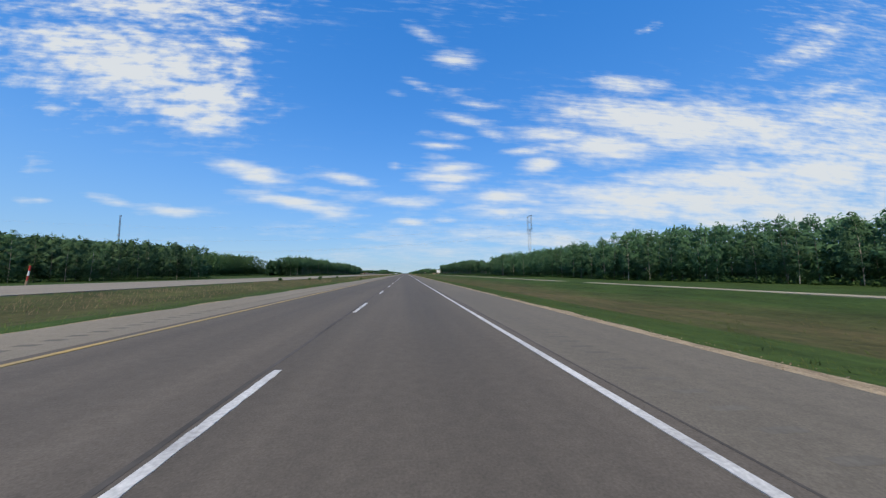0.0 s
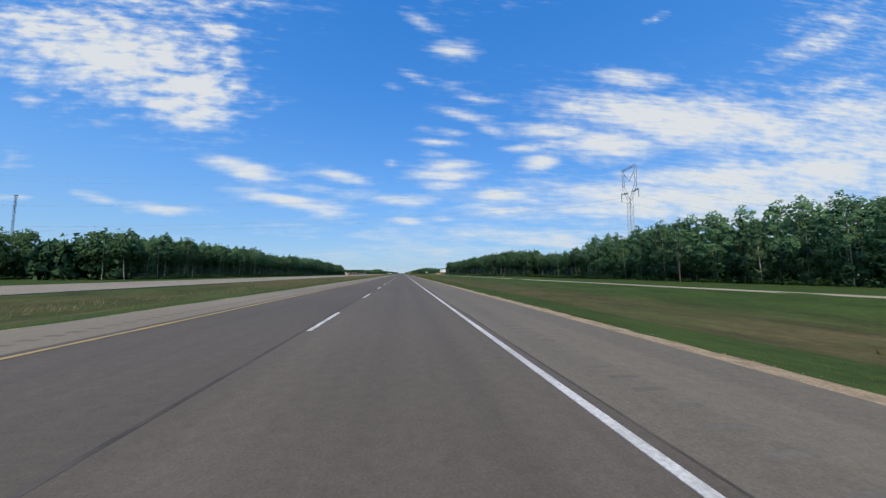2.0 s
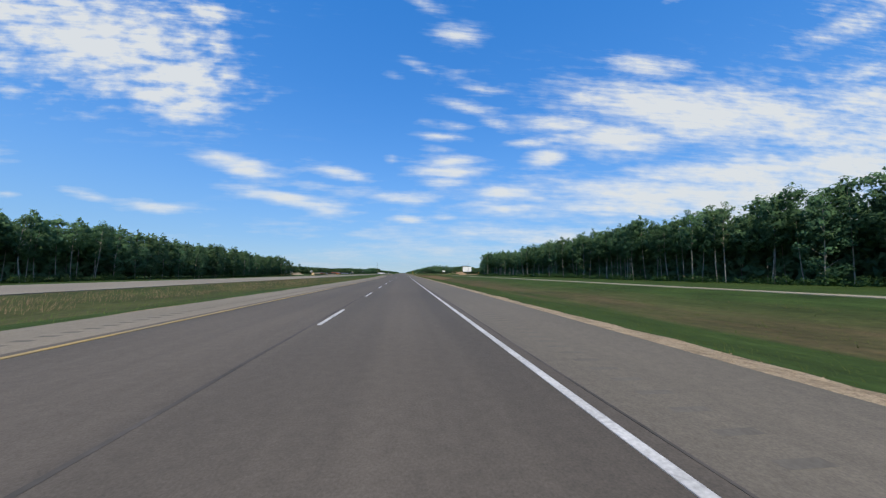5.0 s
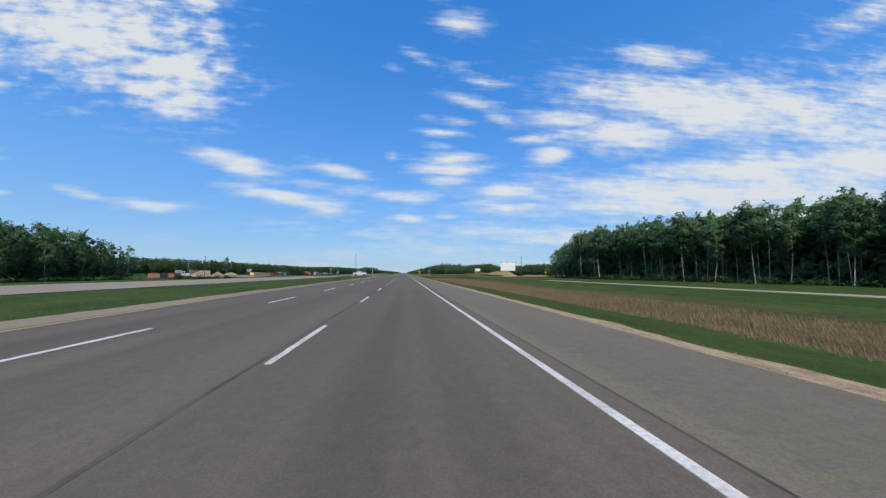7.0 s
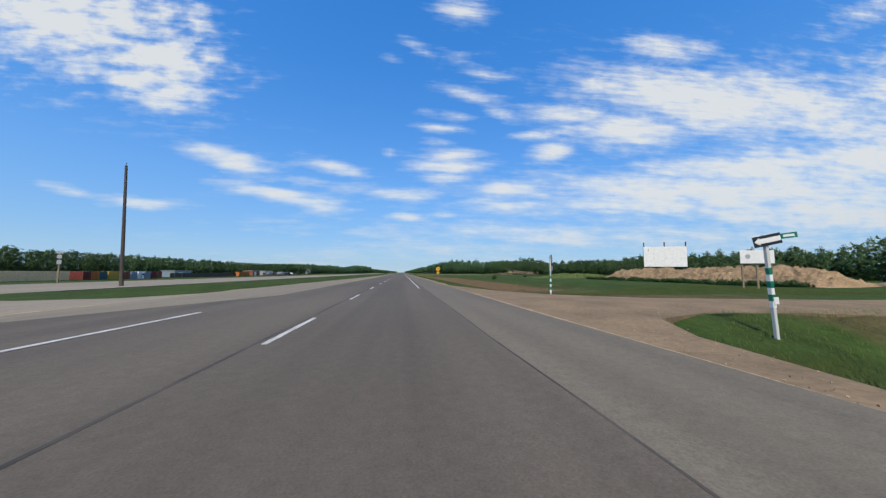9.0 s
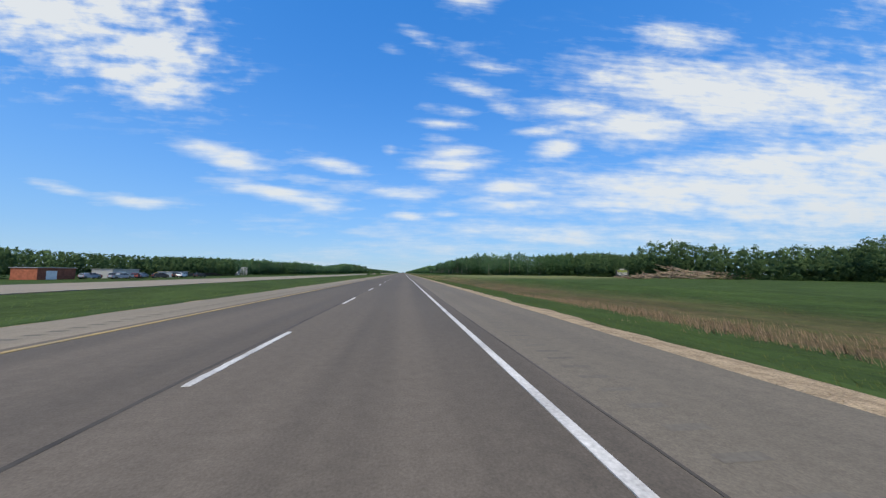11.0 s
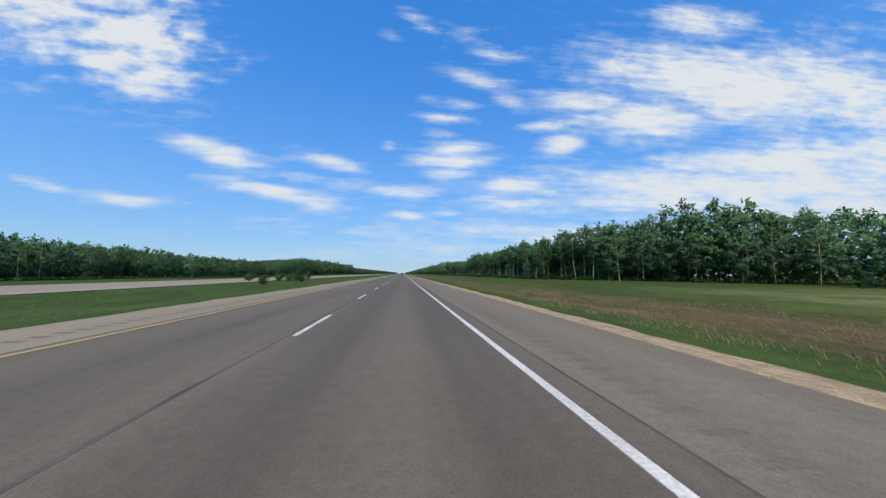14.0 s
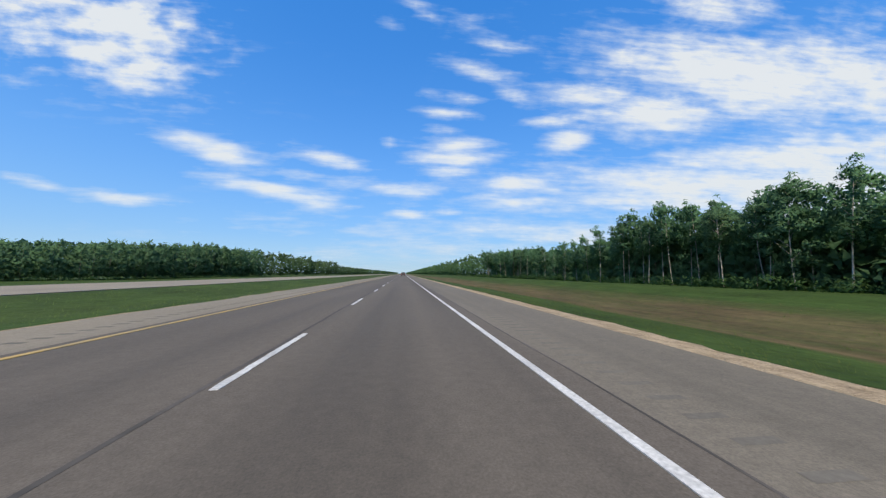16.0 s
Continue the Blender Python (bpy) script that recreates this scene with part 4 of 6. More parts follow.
def cloud_layer():
    """A high thin glowing sheet round the whole sky; its cover says where cloud lies, the material breaks it up."""
    az, el = np.radians(np.linspace(-180, 180, 281)), np.radians(np.concatenate([np.linspace(-0.25, 48, 130), np.linspace(49, 89.5, 20)]))
    A, E = np.meshgrid(az, el)
    r = ((np.maximum(np.tan(E), 0) / CLOUD_BASE) ** 3 + RIM ** -3.0) ** (-1 / 3)
    verts = np.stack([r * np.sin(A), MID + r * np.cos(A), 1.2 + r * np.tan(E)], -1).reshape(-1, 3)
    ahead = np.cos(A) > 0.2
    u = np.where(ahead, np.tan(A), 3 * A)            # flat view coordinates: right and up for 1 ahead
    v = np.where(ahead, np.tan(E) / np.maximum(np.cos(A), 0.2), 3 * E)
    # unseen overhead and behind: more broken cloud, added to whiten the fill light, open round the sun
    away = np.clip((np.abs(A) - 1.0) * 3, 0, 1)
    away = np.maximum(away, np.clip((E - 0.75) * 4, 0, 1))
    turned = (A - radians(SUN_AZ) + math.pi) % (2 * math.pi) - math.pi
    off = np.hypot(turned * np.cos(E), E - radians(SUN_EL))
    cover = 0.62 * away * np.clip((off - 0.80) * 3, 0, 1)

    def puff(x, y, w, h, amount, tilt=0.0):
        nonlocal cover
        c, s = math.cos(radians(tilt)), math.sin(radians(tilt))
        dx, dy = u - x, v - y
        a, b = (dx * c + dy * s) / w, (-dx * s + dy * c) / h
        cover = np.maximum(cover, ahead * (amount + 0.11) * np.exp(-(a * a + b * b) ** 1.05 * 0.72))

    puff(-0.971, 0.746, 0.347, 0.168, 1.00, -18)
    puff(-1.096, 0.806, 0.316, 0.127, 0.95, 0)
    puff(-0.717, 0.613, 0.143, 0.114, 0.95, -15)
    puff(-0.757, 0.538, 0.181, 0.064, 0.85, -22)
    puff(-0.716, 0.481, 0.074, 0.031, 0.65, -20)
    puff(-0.671, 0.871, 0.068, 0.068, 0.80, 0)
    puff(-0.622, 0.763, 0.049, 0.057, 0.85, 0)
    puff(-0.623, 0.622, 0.055, 0.084, 0.80, -30)
    puff(-1.202, 0.629, 0.134, 0.043, 0.75, -10)
    puff(-1.007, 1.046, 0.438, 0.163, 0.80, 0)
    puff(-0.517, 0.621, 0.023, 0.023, 0.50, 0)
    puff(-1.199, 0.542, 0.066, 0.019, 0.50, -10)
    puff(-0.563, 0.714, 0.028, 0.031, 0.40, -40)
    puff(-0.522, 0.332, 0.135, 0.032, 1.00, -16)
    puff(-0.229, 0.333, 0.101, 0.024, 0.85, -10)
    puff(-0.314, 0.282, 0.063, 0.013, 0.72, -5)
    puff(-0.388, 0.237, 0.163, 0.021, 0.92, -11)
    puff(-0.255, 0.208, 0.081, 0.024, 0.95, -8)
    puff(-0.164, 0.267, 0.076, 0.017, 0.60, 5)
    puff(-0.153, 0.196, 0.029, 0.009, 0.55, 0)
    puff(-0.929, 0.223, 0.088, 0.012, 0.75, -12)
    puff(-0.750, 0.194, 0.098, 0.016, 0.92, -4)
    puff(-1.182, 0.342, 0.032, 0.028, 0.75, 0)
    puff(-1.163, 0.220, 0.032, 0.012, 0.80, 0)
    puff(0.195, 0.889, 0.106, 0.043, 0.85, -4)
    puff(0.048, 1.019, 0.091, 0.039, 0.75, -28)
    puff(-0.050, 0.699, 0.036, 0.018, 0.50, -10)
    puff(0.054, 0.732, 0.066, 0.021, 0.52, -28)
    puff(0.258, 0.674, 0.091, 0.026, 0.68, -5)
    puff(0.216, 0.603, 0.106, 0.025, 0.70, -8)
    puff(0.175, 0.521, 0.062, 0.016, 0.80, -3)
    puff(0.081, 0.523, 0.052, 0.015, 0.62, -3)
    puff(0.131, 0.476, 0.097, 0.015, 0.82, -2)
    puff(0.119, 0.428, 0.060, 0.013, 0.75, 0)
    puff(0.177, 0.393, 0.105, 0.019, 0.92, 3)
    puff(0.158, 0.348, 0.132, 0.023, 0.96, 3)
    puff(0.127, 0.312, 0.075, 0.016, 0.90, 2)
    puff(0.318, 0.543, 0.069, 0.027, 0.62, -12)
    puff(0.017, 0.251, 0.099, 0.022, 0.92, 0)
    puff(0.012, 0.176, 0.062, 0.013, 0.85, -2)
    puff(0.126, 0.188, 0.046, 0.014, 0.65, 0)
    puff(-0.051, 0.384, 0.023, 0.021, 0.42, 0)
    puff(0.180, 0.721, 0.085, 0.021, 0.50, -8)
    puff(0.936, 0.831, 0.135, 0.053, 1.00, -3)
    puff(1.119, 0.855, 0.108, 0.044, 0.50, 0)
    puff(0.702, 0.668, 0.139, 0.042, 0.96, -3)
    puff(1.111, 0.646, 0.486, 0.123, 1.05, -3)
    puff(0.567, 0.559, 0.160, 0.035, 1.00, 3)
    puff(0.807, 0.513, 0.252, 0.071, 0.92, 0)
    puff(1.494, 0.712, 0.318, 0.087, 0.96, -6)
    puff(0.508, 0.423, 0.073, 0.040, 0.90, 12)
    puff(0.446, 0.471, 0.083, 0.018, 0.80, 3)
    puff(1.691, 0.612, 0.330, 0.080, 0.95, -4)
    puff(2.078, 0.922, 0.195, 0.037, 0.78, 12)
    puff(2.081, 0.770, 0.365, 0.099, 0.88, 0)
    puff(1.436, 0.422, 0.750, 0.073, 0.88, 7)
    puff(1.216, 0.305, 0.859, 0.088, 0.95, 3)
    puff(1.882, 0.460, 0.527, 0.124, 0.95, 8)
    puff(0.767, 0.251, 0.461, 0.047, 0.82, 3)
    puff(1.658, 0.265, 0.929, 0.105, 0.92, 0)
    puff(0.340, 0.284, 0.149, 0.025, 0.86, 6)
    puff(0.386, 0.226, 0.150, 0.018, 0.74, 4)
    puff(2.122, 0.580, 0.463, 0.165, 0.80, 0)
    puff(1.142, 1.189, 0.068, 0.021, 0.62, 25)
    puff(2.030, 1.157, 0.375, 0.072, 0.66, 24)
    puff(2.269, 1.328, 0.292, 0.105, 0.62, 20)
    puff(1.964, 1.269, 0.171, 0.047, 0.40, 25)
    puff(-0.134, 0.059, 0.269, 0.024, 0.30, 0)
    puff(-0.025, 0.088, 0.111, 0.021, 0.36, 0)
    puff(0.573, 0.132, 0.780, 0.041, 0.62, 0)
    puff(0.163, 0.080, 0.445, 0.029, 0.45, 0)
    puff(1.157, 0.135, 0.836, 0.055, 0.55, 0)
    puff(-0.342, 0.022, 0.715, 0.018, 0.22, 0)
    puff(0.361, 0.039, 0.772, 0.023, 0.34, 0)
    # beyond the edge of the view the bank on the right goes on
    puff(2.573, 0.574, 0.872, 0.391, 0.80, 0)
    n, m = A.shape
    idx = np.arange(n * m).reshape(n, m)
    faces = np.stack([idx[:-1, :-1], idx[:-1, 1:], idx[1:, 1:], idx[1:, :-1]], -1).reshape(-1, 4)
    me = bpy.data.meshes.new("clouds")
    me.vertices.add(n * m)
    me.vertices.foreach_set("co", verts.astype(np.float32).reshape(-1))
    me.loops.add(faces.size)
    me.loops.foreach_set("vertex_index", faces.astype(np.int32).reshape(-1))
    me.polygons.add(len(faces))
    me.polygons.foreach_set("loop_start", np.arange(0, faces.size, 4, dtype=np.int32))
    me.polygons.foreach_set("loop_total", np.full(len(faces), 4, dtype=np.int32))
    me.polygons.foreach_set("use_smooth", np.ones(len(faces), dtype=bool))
    me.update(calc_edges=True)
    at = me.attributes.new("cover", "FLOAT", "POINT")
    at.data.foreach_set("value", cover.astype(np.float32).reshape(-1))
    hz = me.attributes.new("haze", "FLOAT", "POINT")
    hz.data.foreach_set("value", np.exp(-np.maximum(np.tan(E), 0) / 0.28).astype(np.float32).reshape(-1))
    lump = me.attributes.new("lump", "FLOAT", "POINT")      # the mass on the left is broken into small rolls, the bank on the right lies in smooth layers
    lump.data.foreach_set("value", np.clip((-0.40 - u) / 0.2, 0, 1).astype(np.float32).reshape(-1) * np.clip((v - 0.42) / 0.1, 0, 1).astype(np.float32).reshape(-1))
    uvm = me.attributes.new("flow", "FLOAT_VECTOR", "POINT")
    flow = np.stack([u, v, 0 * u], -1).reshape(-1, 3)
    uvm.data.foreach_set("vector", flow.astype(np.float32).reshape(-1))
    m_, nt, b = blank("cloud_and_haze_glow")
    cov, fl = nt.nodes.new("ShaderNodeAttribute"), nt.nodes.new("ShaderNodeAttribute")
    cov.attribute_name, fl.attribute_name = "cover", "flow"
    def stretched(sx, sy):
        mp = nt.nodes.new("ShaderNodeMapping")
        mp.inputs["Scale"].default_value = (sx, sy, 1)
        mp.inputs["Rotation"].default_value = (0, 0, radians(-6))
        nt.links.new(fl.outputs["Vector"], mp.inputs["Vector"])
        return mp.outputs["Vector"]
    rolls = nt.nodes.new("ShaderNodeAttribute")
    rolls.attribute_name = "lump"
    streak = noise_node(nt, stretched(1.0, 4.2), 3.6, 5, 0.5)
    fibre = noise_node(nt, stretched(1.0, 6.5), 8.5, 5, 0.55)
    cell = noise_node(nt, stretched(1.0, 1.7), 15.0, 4, 0.52)
    d = calc(nt, "ADD", cov.outputs["Fac"], calc(nt, "MULTIPLY_ADD", streak, 1.15, -0.60))
    d = calc(nt, "ADD", d, calc(nt, "MULTIPLY_ADD", fibre, 0.95, -0.50))
    small = calc(nt, "MULTIPLY_ADD", rolls.outputs["Fac"], 1.1, 0.55)
    d = calc(nt, "ADD", d, calc(nt, "MULTIPLY", calc(nt, "SUBTRACT", cell, 0.5), small))
    dens = ramp(nt, d, [(0.15, (0, 0, 0)), (0.55, (0.42, 0.42, 0.42)), (1.08, (0.93, 0.93, 0.93))])
    # nothing at all where there is no cover
    dens = calc(nt, "MULTIPLY", dens, calc(nt, "MINIMUM", calc(nt, "MULTIPLY", cov.outputs["Fac"], 6.0), 1.0))
    em, tr, ms = nt.nodes.new("ShaderNodeEmission"), nt.nodes.new("ShaderNodeBsdfTransparent"), nt.nodes.new("ShaderNodeMixShader")
    vapour = (ramp(nt, d, [(0.30, (0.78, 0.86, 0.97)), (0.75, (0.85, 0.90, 0.97)), (1.2, (0.76, 0.81, 0.90))]))
    em.inputs["Strength"].default_value = 0.97
    # horizon haze painted as a glow: blue above, paler and denser low down
    haze = nt.nodes.new("ShaderNodeAttribute")
    haze.attribute_name = "haze"
    air = ramp(nt, haze.outputs["Fac"], [(0.1, (0.07, 0.27, 0.78)), (0.35, (0.115, 0.335, 0.83)), (0.7, (0.15, 0.38, 0.82)), (0.9, (0.22, 0.44, 0.80)), (1.0, (0.33, 0.53, 0.80))])
    vapour = mix(nt, calc(nt, "MULTIPLY", calc(nt, "POWER", haze.outputs["Fac"], 3.0), 0.9), vapour, (0.45, 0.56, 0.76))
    nt.links.new(mix(nt, dens, air, vapour), em.inputs["Color"])
    veil = calc(nt, "MULTIPLY", calc(nt, "POWER", haze.outputs["Fac"], 0.6), 0.92)
    clear = calc(nt, "MULTIPLY", calc(nt, "SUBTRACT", 1.0, dens), calc(nt, "SUBTRACT", 1.0, veil))
    dens = calc(nt, "SUBTRACT", 1.0, clear)
    nt.links.new(dens, ms.inputs[0])
    nt.links.new(tr.outputs[0], ms.inputs[1])
    nt.links.new(em.outputs[0], ms.inputs[2])
    nt.links.new(ms.outputs[0], nt.nodes["Material Output"].inputs["Surface"])
    me.materials.append(m_)
    ob = new("cloud_backdrop", me)
    return tagged(ob, "scattered white clouds over a blue sky", "clouds", kind="structure")


cloud_layer()

# ---------------------------------------------------------------- junction
def slab(name, outline, z, material, label, category, thick=0.3):
    """A flat paved area from its outline."""
    bm = bmesh.new()
    top = [bm.verts.new((x, y, z)) for x, y in outline]
    low = [bm.verts.new((x, y, z - thick)) for x, y in outline]
    bm.faces.new(top)
    for i in range(len(top)):
        j = (i + 1) % len(top)
        bm.faces.new((top[i], low[i], low[j], top[j]))
    bmesh.ops.recalc_face_normals(bm, faces=bm.faces)
    bmesh.ops.triangulate(bm, faces=bm.faces)
    ob = part(name, bm, material)
    return tagged(ob, label, category, kind="structure")


slab("side_road", [(4.6, 609), (5.5, 616), (6.8, 621.5), (8.2, 624.0), (11, 625.2), (14, 625.0), (18, 623.4), (24, 621.0), (29, 619.6), (41, 618.0), (58, 617.8), (64, 619.2), (65.5, 622), (63, 624.4), (58, 625.2), (50, 626.8), (40, 628.6), (24, 629.6),
     (14, 631.4), (9.8, 634.5), (7.6, 638.5), (6.0, 646), (4.6, 654)], -0.085, "dirt", "tan dirt side road meeting the highway shoulder", "side road", 1.0)
slab("median_crossing", [(-10.5, 640), (-10.2, 608)] + [(-11.5, 610.5), (-14, 612.6), (-18, 613.4), (-23, 613.4), (-23, 632.0), (-16, 631.2), (-13, 632.4), (-11.3, 636)],
     -0.09, "far_road", "pale paved crossing through the grass median", "road")
slab("yard_entrance", [(-36, 612), (-46, 616), (-75, 618), (-75, 634), (-46, 634), (-36, 642)], -0.18, "far_road", "pale paved entrance to the storage yard", "driveway", 0.8)

# ---------------------------------------------------------------- road wear
def stain(name, x, y, w, l, seed, parent, material="seam"):
    """An uneven thin dark patch of tar or rubber on the asphalt."""
    r = random.Random(seed)
    n = 36
    bm = bmesh.new()
    vs = []
    p1, p2, p3 = (r.uniform(0, 6.28) for _ in range(3))
    for i in range(n):
        a = 2 * math.pi * i / n
        k = 0.9 + 0.16 * math.sin(2 * a + p1) + 0.13 * math.sin(5 * a + p2) + 0.10 * math.sin(9 * a + p3) + r.uniform(-0.05, 0.05)
        px, py = x + math.cos(a) * w * k / 2, y + math.sin(a) * l * k / 2
        vs.append(bm.verts.new((px, py, camber(px) + 0.003)))
    bm.faces.new(vs)
    return part(name, bm, material, parent)


stain("oil_stain", 4.45, 177.0, 0.62, 1.1, 1, right_shoulder, "stain")
stain("oil_stain", 4.15, 176.4, 0.4, 0.7, 2, right_shoulder, "stain")
smear = random.Random(9)
for k in range(46):
    u = smear.random()
    stain("rubber_mark", -1.45 + 1.35 * u + smear.gauss(0, 0.16), 895.2 + 4.6 * u + smear.gauss(0, 0.35), smear.uniform(0.12, 0.42), smear.uniform(0.05, 0.16), 20 + k, road, "stain")

# rumble strip: short milled grooves, drawn as flat bars darker than the shoulder
corner = []
for k in range(2900):
    y = -10 + 0.42 * k
    if 600 < y < 648:
        continue
    corner.append([(2.62, y, camber(2.62) - 0.002), (3.02, y, camber(3.02) - 0.002), (3.02, y + 0.11, camber(3.02) - 0.002), (2.62, y + 0.11, camber(2.62) - 0.002)])
M["groove"] = grain("milled_groove", (0.122, 0.111, 0.092), (0.152, 0.137, 0.114), 0.9, 0.8, 20)
rumble = part("rumble_strip", loose_mesh("rumble_strip", np.array(corner), "groove"), "groove", right_shoulder, "milled rumble grooves")
tagged(rumble, kind="stuff")
corner = [[(-6.75 - dx, y, camber(-6.75) - 0.002), (-6.4 - dx, y, camber(-6.4) - 0.002), (-6.4 - dx, y + 0.17, camber(-6.4) - 0.002), (-6.75 - dx, y + 0.17, camber(-6.75) - 0.002)]
          for y, dx in ((-10 + 0.42 * k, 0.0) for k in range(2900)) if not 425 < y < 700]
rumble = part("rumble_strip", loose_mesh("rumble_strip", np.array(corner), "groove"), "groove", left_shoulder, "milled rumble grooves")
tagged(rumble, kind="stuff")


# ---------------------------------------------------------------- power line
def lattice(bm, base, top, w0, w1, bays, r=0.05, rb=0.03):
    """A square lattice column between two heights: four legs and crossed bracing."""
    corners = ((-1, -1), (1, -1), (1, 1), (-1, 1))
    for b in range(bays):
        t0, t1 = b / bays, (b + 1) / bays
        z0, z1 = base[2] + (top[2] - base[2]) * t0, base[2] + (top[2] - base[2]) * t1
        h0, h1 = (w0 + (w1 - w0) * t0) / 2, (w0 + (w1 - w0) * t1) / 2
        c0 = Vector((base[0] + (top[0] - base[0]) * t0, base[1] + (top[1] - base[1]) * t0, z0))
        c1 = Vector((base[0] + (top[0] - base[0]) * t1, base[1] + (top[1] - base[1]) * t1, z1))
        for k in range(4):
            (ax, ay), (bx, by) = corners[k], corners[(k + 1) % 4]
            p0, p1 = c0 + Vector((ax * h0, ay * h0, 0)), c1 + Vector((ax * h1, ay * h1, 0))
            q0, q1 = c0 + Vector((bx * h0, by * h0, 0)), c1 + Vector((bx * h1, by * h1, 0))
            rod(p0, p1, r, sides=4, bm=bm)
            rod(p0, q1, rb, sides=3, bm=bm)
            rod(q0, p1, rb, sides=3, bm=bm)
            rod(p1, q1, rb, sides=3, bm=bm)
    return bm


def beam(bm, p, q, w, bays, r=0.06, rb=0.035):
    """A slender lattice bar between any two points."""
    p, q = Vector(p), Vector(q)
    d = (q - p).normalized()
    s = d.orthogonal().normalized() * w / 2
    t = d.cross(s)
    ring = [s + t, s - t, -s - t, -s + t]
    for b in range(bays):
        u0, u1 = p.lerp(q, b / bays), p.lerp(q, (b + 1) / bays)
        for k in range(4):
            rod(u0 + ring[k], u1 + ring[k], r, sides=4, bm=bm)
            rod(u0 + ring[k], u1 + ring[(k + 1) % 4], rb, sides=3, bm=bm)
    return bm


TX, TY = 116.0, 281.5
tower = thing("transmission_tower", (TX, TY, land(TX, TY)), "tall grey galvanised lattice power line tower above the trees", "power tower")
part("column", lattice(bmesh.new(), (0, 0, 0), (0, 0, 41), 2.3, 1.9, 18, 0.07, 0.04), "galvanised", tower)
for s in (-1, 1):
    part("fork_arm", beam(bmesh.new(), (0, s * 1.0, 41), (0, s * 4.3, 47.5), 1.1, 5, 0.07, 0.04), "galvanised", tower)
    part("window_post", beam(bmesh.new(), (0, s * 4.3, 47.5), (0, s * 4.5, 57), 0.9, 6, 0.07, 0.04), "galvanised", tower)
    part("side_arm", beam(bmesh.new(), (0, s * 1.4, 44.0), (0, s * 6.1, 44.6), 0.5, 5, 0.08, 0.05), "galvanised", tower)
    part("arm_tie", rod((0, s * 4.3, 49.0), (0, s * 6.1, 44.8), 0.06), "galvanised", tower)
    part("insulator", rod((0, s * 6.1, 44.5), (0, s * 6.1, 40.4), 0.14, sides=8), "glass_insulator", tower, "long dark insulator string")
    part("insulator", rod((0, s * 3.6, 54.6), (0, 0, 50.2), 0.13, sides=8), "glass_insulator", tower, "long dark insulator string")
part("top_beam", beam(bmesh.new(), (0, -4.9, 57), (0, 4.9, 57), 0.9, 9, 0.07, 0.04), "galvanised", tower)


def cable(name, y, z_tower, low_z, low_x, label, r=0.022, twin=0.22):
    """A hanging wire through the tower, sagging to both sides."""
    k = (z_tower - low_z) / (TX - low_x) ** 2
    left = [(x, y, low_z + k * (x - low_x) ** 2) for x in np.linspace(2 * low_x - TX, TX, 60)]
    right = [(x, y, low_z + k * (x - (2 * TX - low_x)) ** 2) for x in np.linspace(TX, TX + 560, 50)]
    pts = left + right[1:]
    verts, faces = [], []
    for off in ((-twin, twin) if twin else (0,)):
        v, f = tube([(p[0], p[1] + off, p[2]) for p in pts], [r] * len(pts), 3)
        # lay the rings across the wire
        v = []
        for p in pts:
            for j in range(3):
                a = 2 * math.pi * j / 3
                v.append((p[0], p[1] + off + r * math.cos(a), p[2] + r * math.sin(a)))
        faces += [tuple(i + len(verts) for i in q) for q in f]
        verts += v
    ob = new(name, mesh_of(name, verts, faces, "conductor"))
    tagged(ob, label, "power cable", "power line cables")
    if twin:
        for x in np.linspace(TX - 400, TX - 20, 8):
            z = low_z + k * (x - low_x) ** 2
            part("spacer", box((0.12, 2 * twin + 0.1, 0.16), (x, y, z)), "conductor", ob)
    return ob


for s in (-1, 1):
    cable("power_cable", TY + s * 6.1, 40.4 + land(TX, TY), 17.5, -200, "twin sagging overhead power conductor across the highway")
    cable("ground_wire", TY + s * 4.6, 57.4 + land(TX, TY), 38.0, -200, "thin overhead earth wire above the conductors", 0.02, 0)
cable("power_cable", TY, 50.2 + land(TX, TY), 27.0, -200, "twin sagging overhead power conductor across the highway")

mast = thing("radio_mast", (-504, 605, -1), "very tall thin lattice radio mast behind the trees", "radio mast")
part("column", lattice(bmesh.new(), (0, 0, 0), (0, 0, 100), 1.5, 1.5, 34, 0.14, 0.08), "wire", mast)
part("antenna", beam(bmesh.new(), (-2.6, 0, 100.5), (2.6, 0, 100.5), 0.8, 4, 0.12, 0.08), "wire", mast)
part("dish", rod((0, -1.2, 66), (0, -2.0, 66), 1.2, 0.9, 12), "sign_grey", mast)
part("dish", rod((0, -1.2, 86), (0, -2.0, 86), 1.0, 0.8, 12), "sign_grey", mast)


# ---------------------------------------------------------------- signs and poles
def striped_post(parent, height, w=0.07, low=0.75, count=6, step=0.22):
    part("post", box((w, w * 0.9, height + 0.4), (0, 0, height / 2 - 0.2), 0.008), "post_grey", parent)
    for k in range(count):
        part("band", box((w + 0.012, w * 0.9 + 0.012, step), (0, 0, low + step * (k + 0.5))), "white" if k % 2 == 0 else "green", parent,
             "white reflective band" if k % 2 == 0 else "green reflective band")


def utility_pole(x, y, h, label, lean=(0, 0), r=0.15):
    ob = thing("utility_pole", (x, y, land(x, y)), label, "utility pole")
    part("pole", rod((0, 0, -0.5), (lean[0], lean[1], h), r * 1.15, r * 0.7, 12), "pole_wood", ob)
    part("top_pin", rod((lean[0], lean[1], h), (lean[0], lean[1], h + 0.25), 0.04), "galvanised", ob)
    return ob


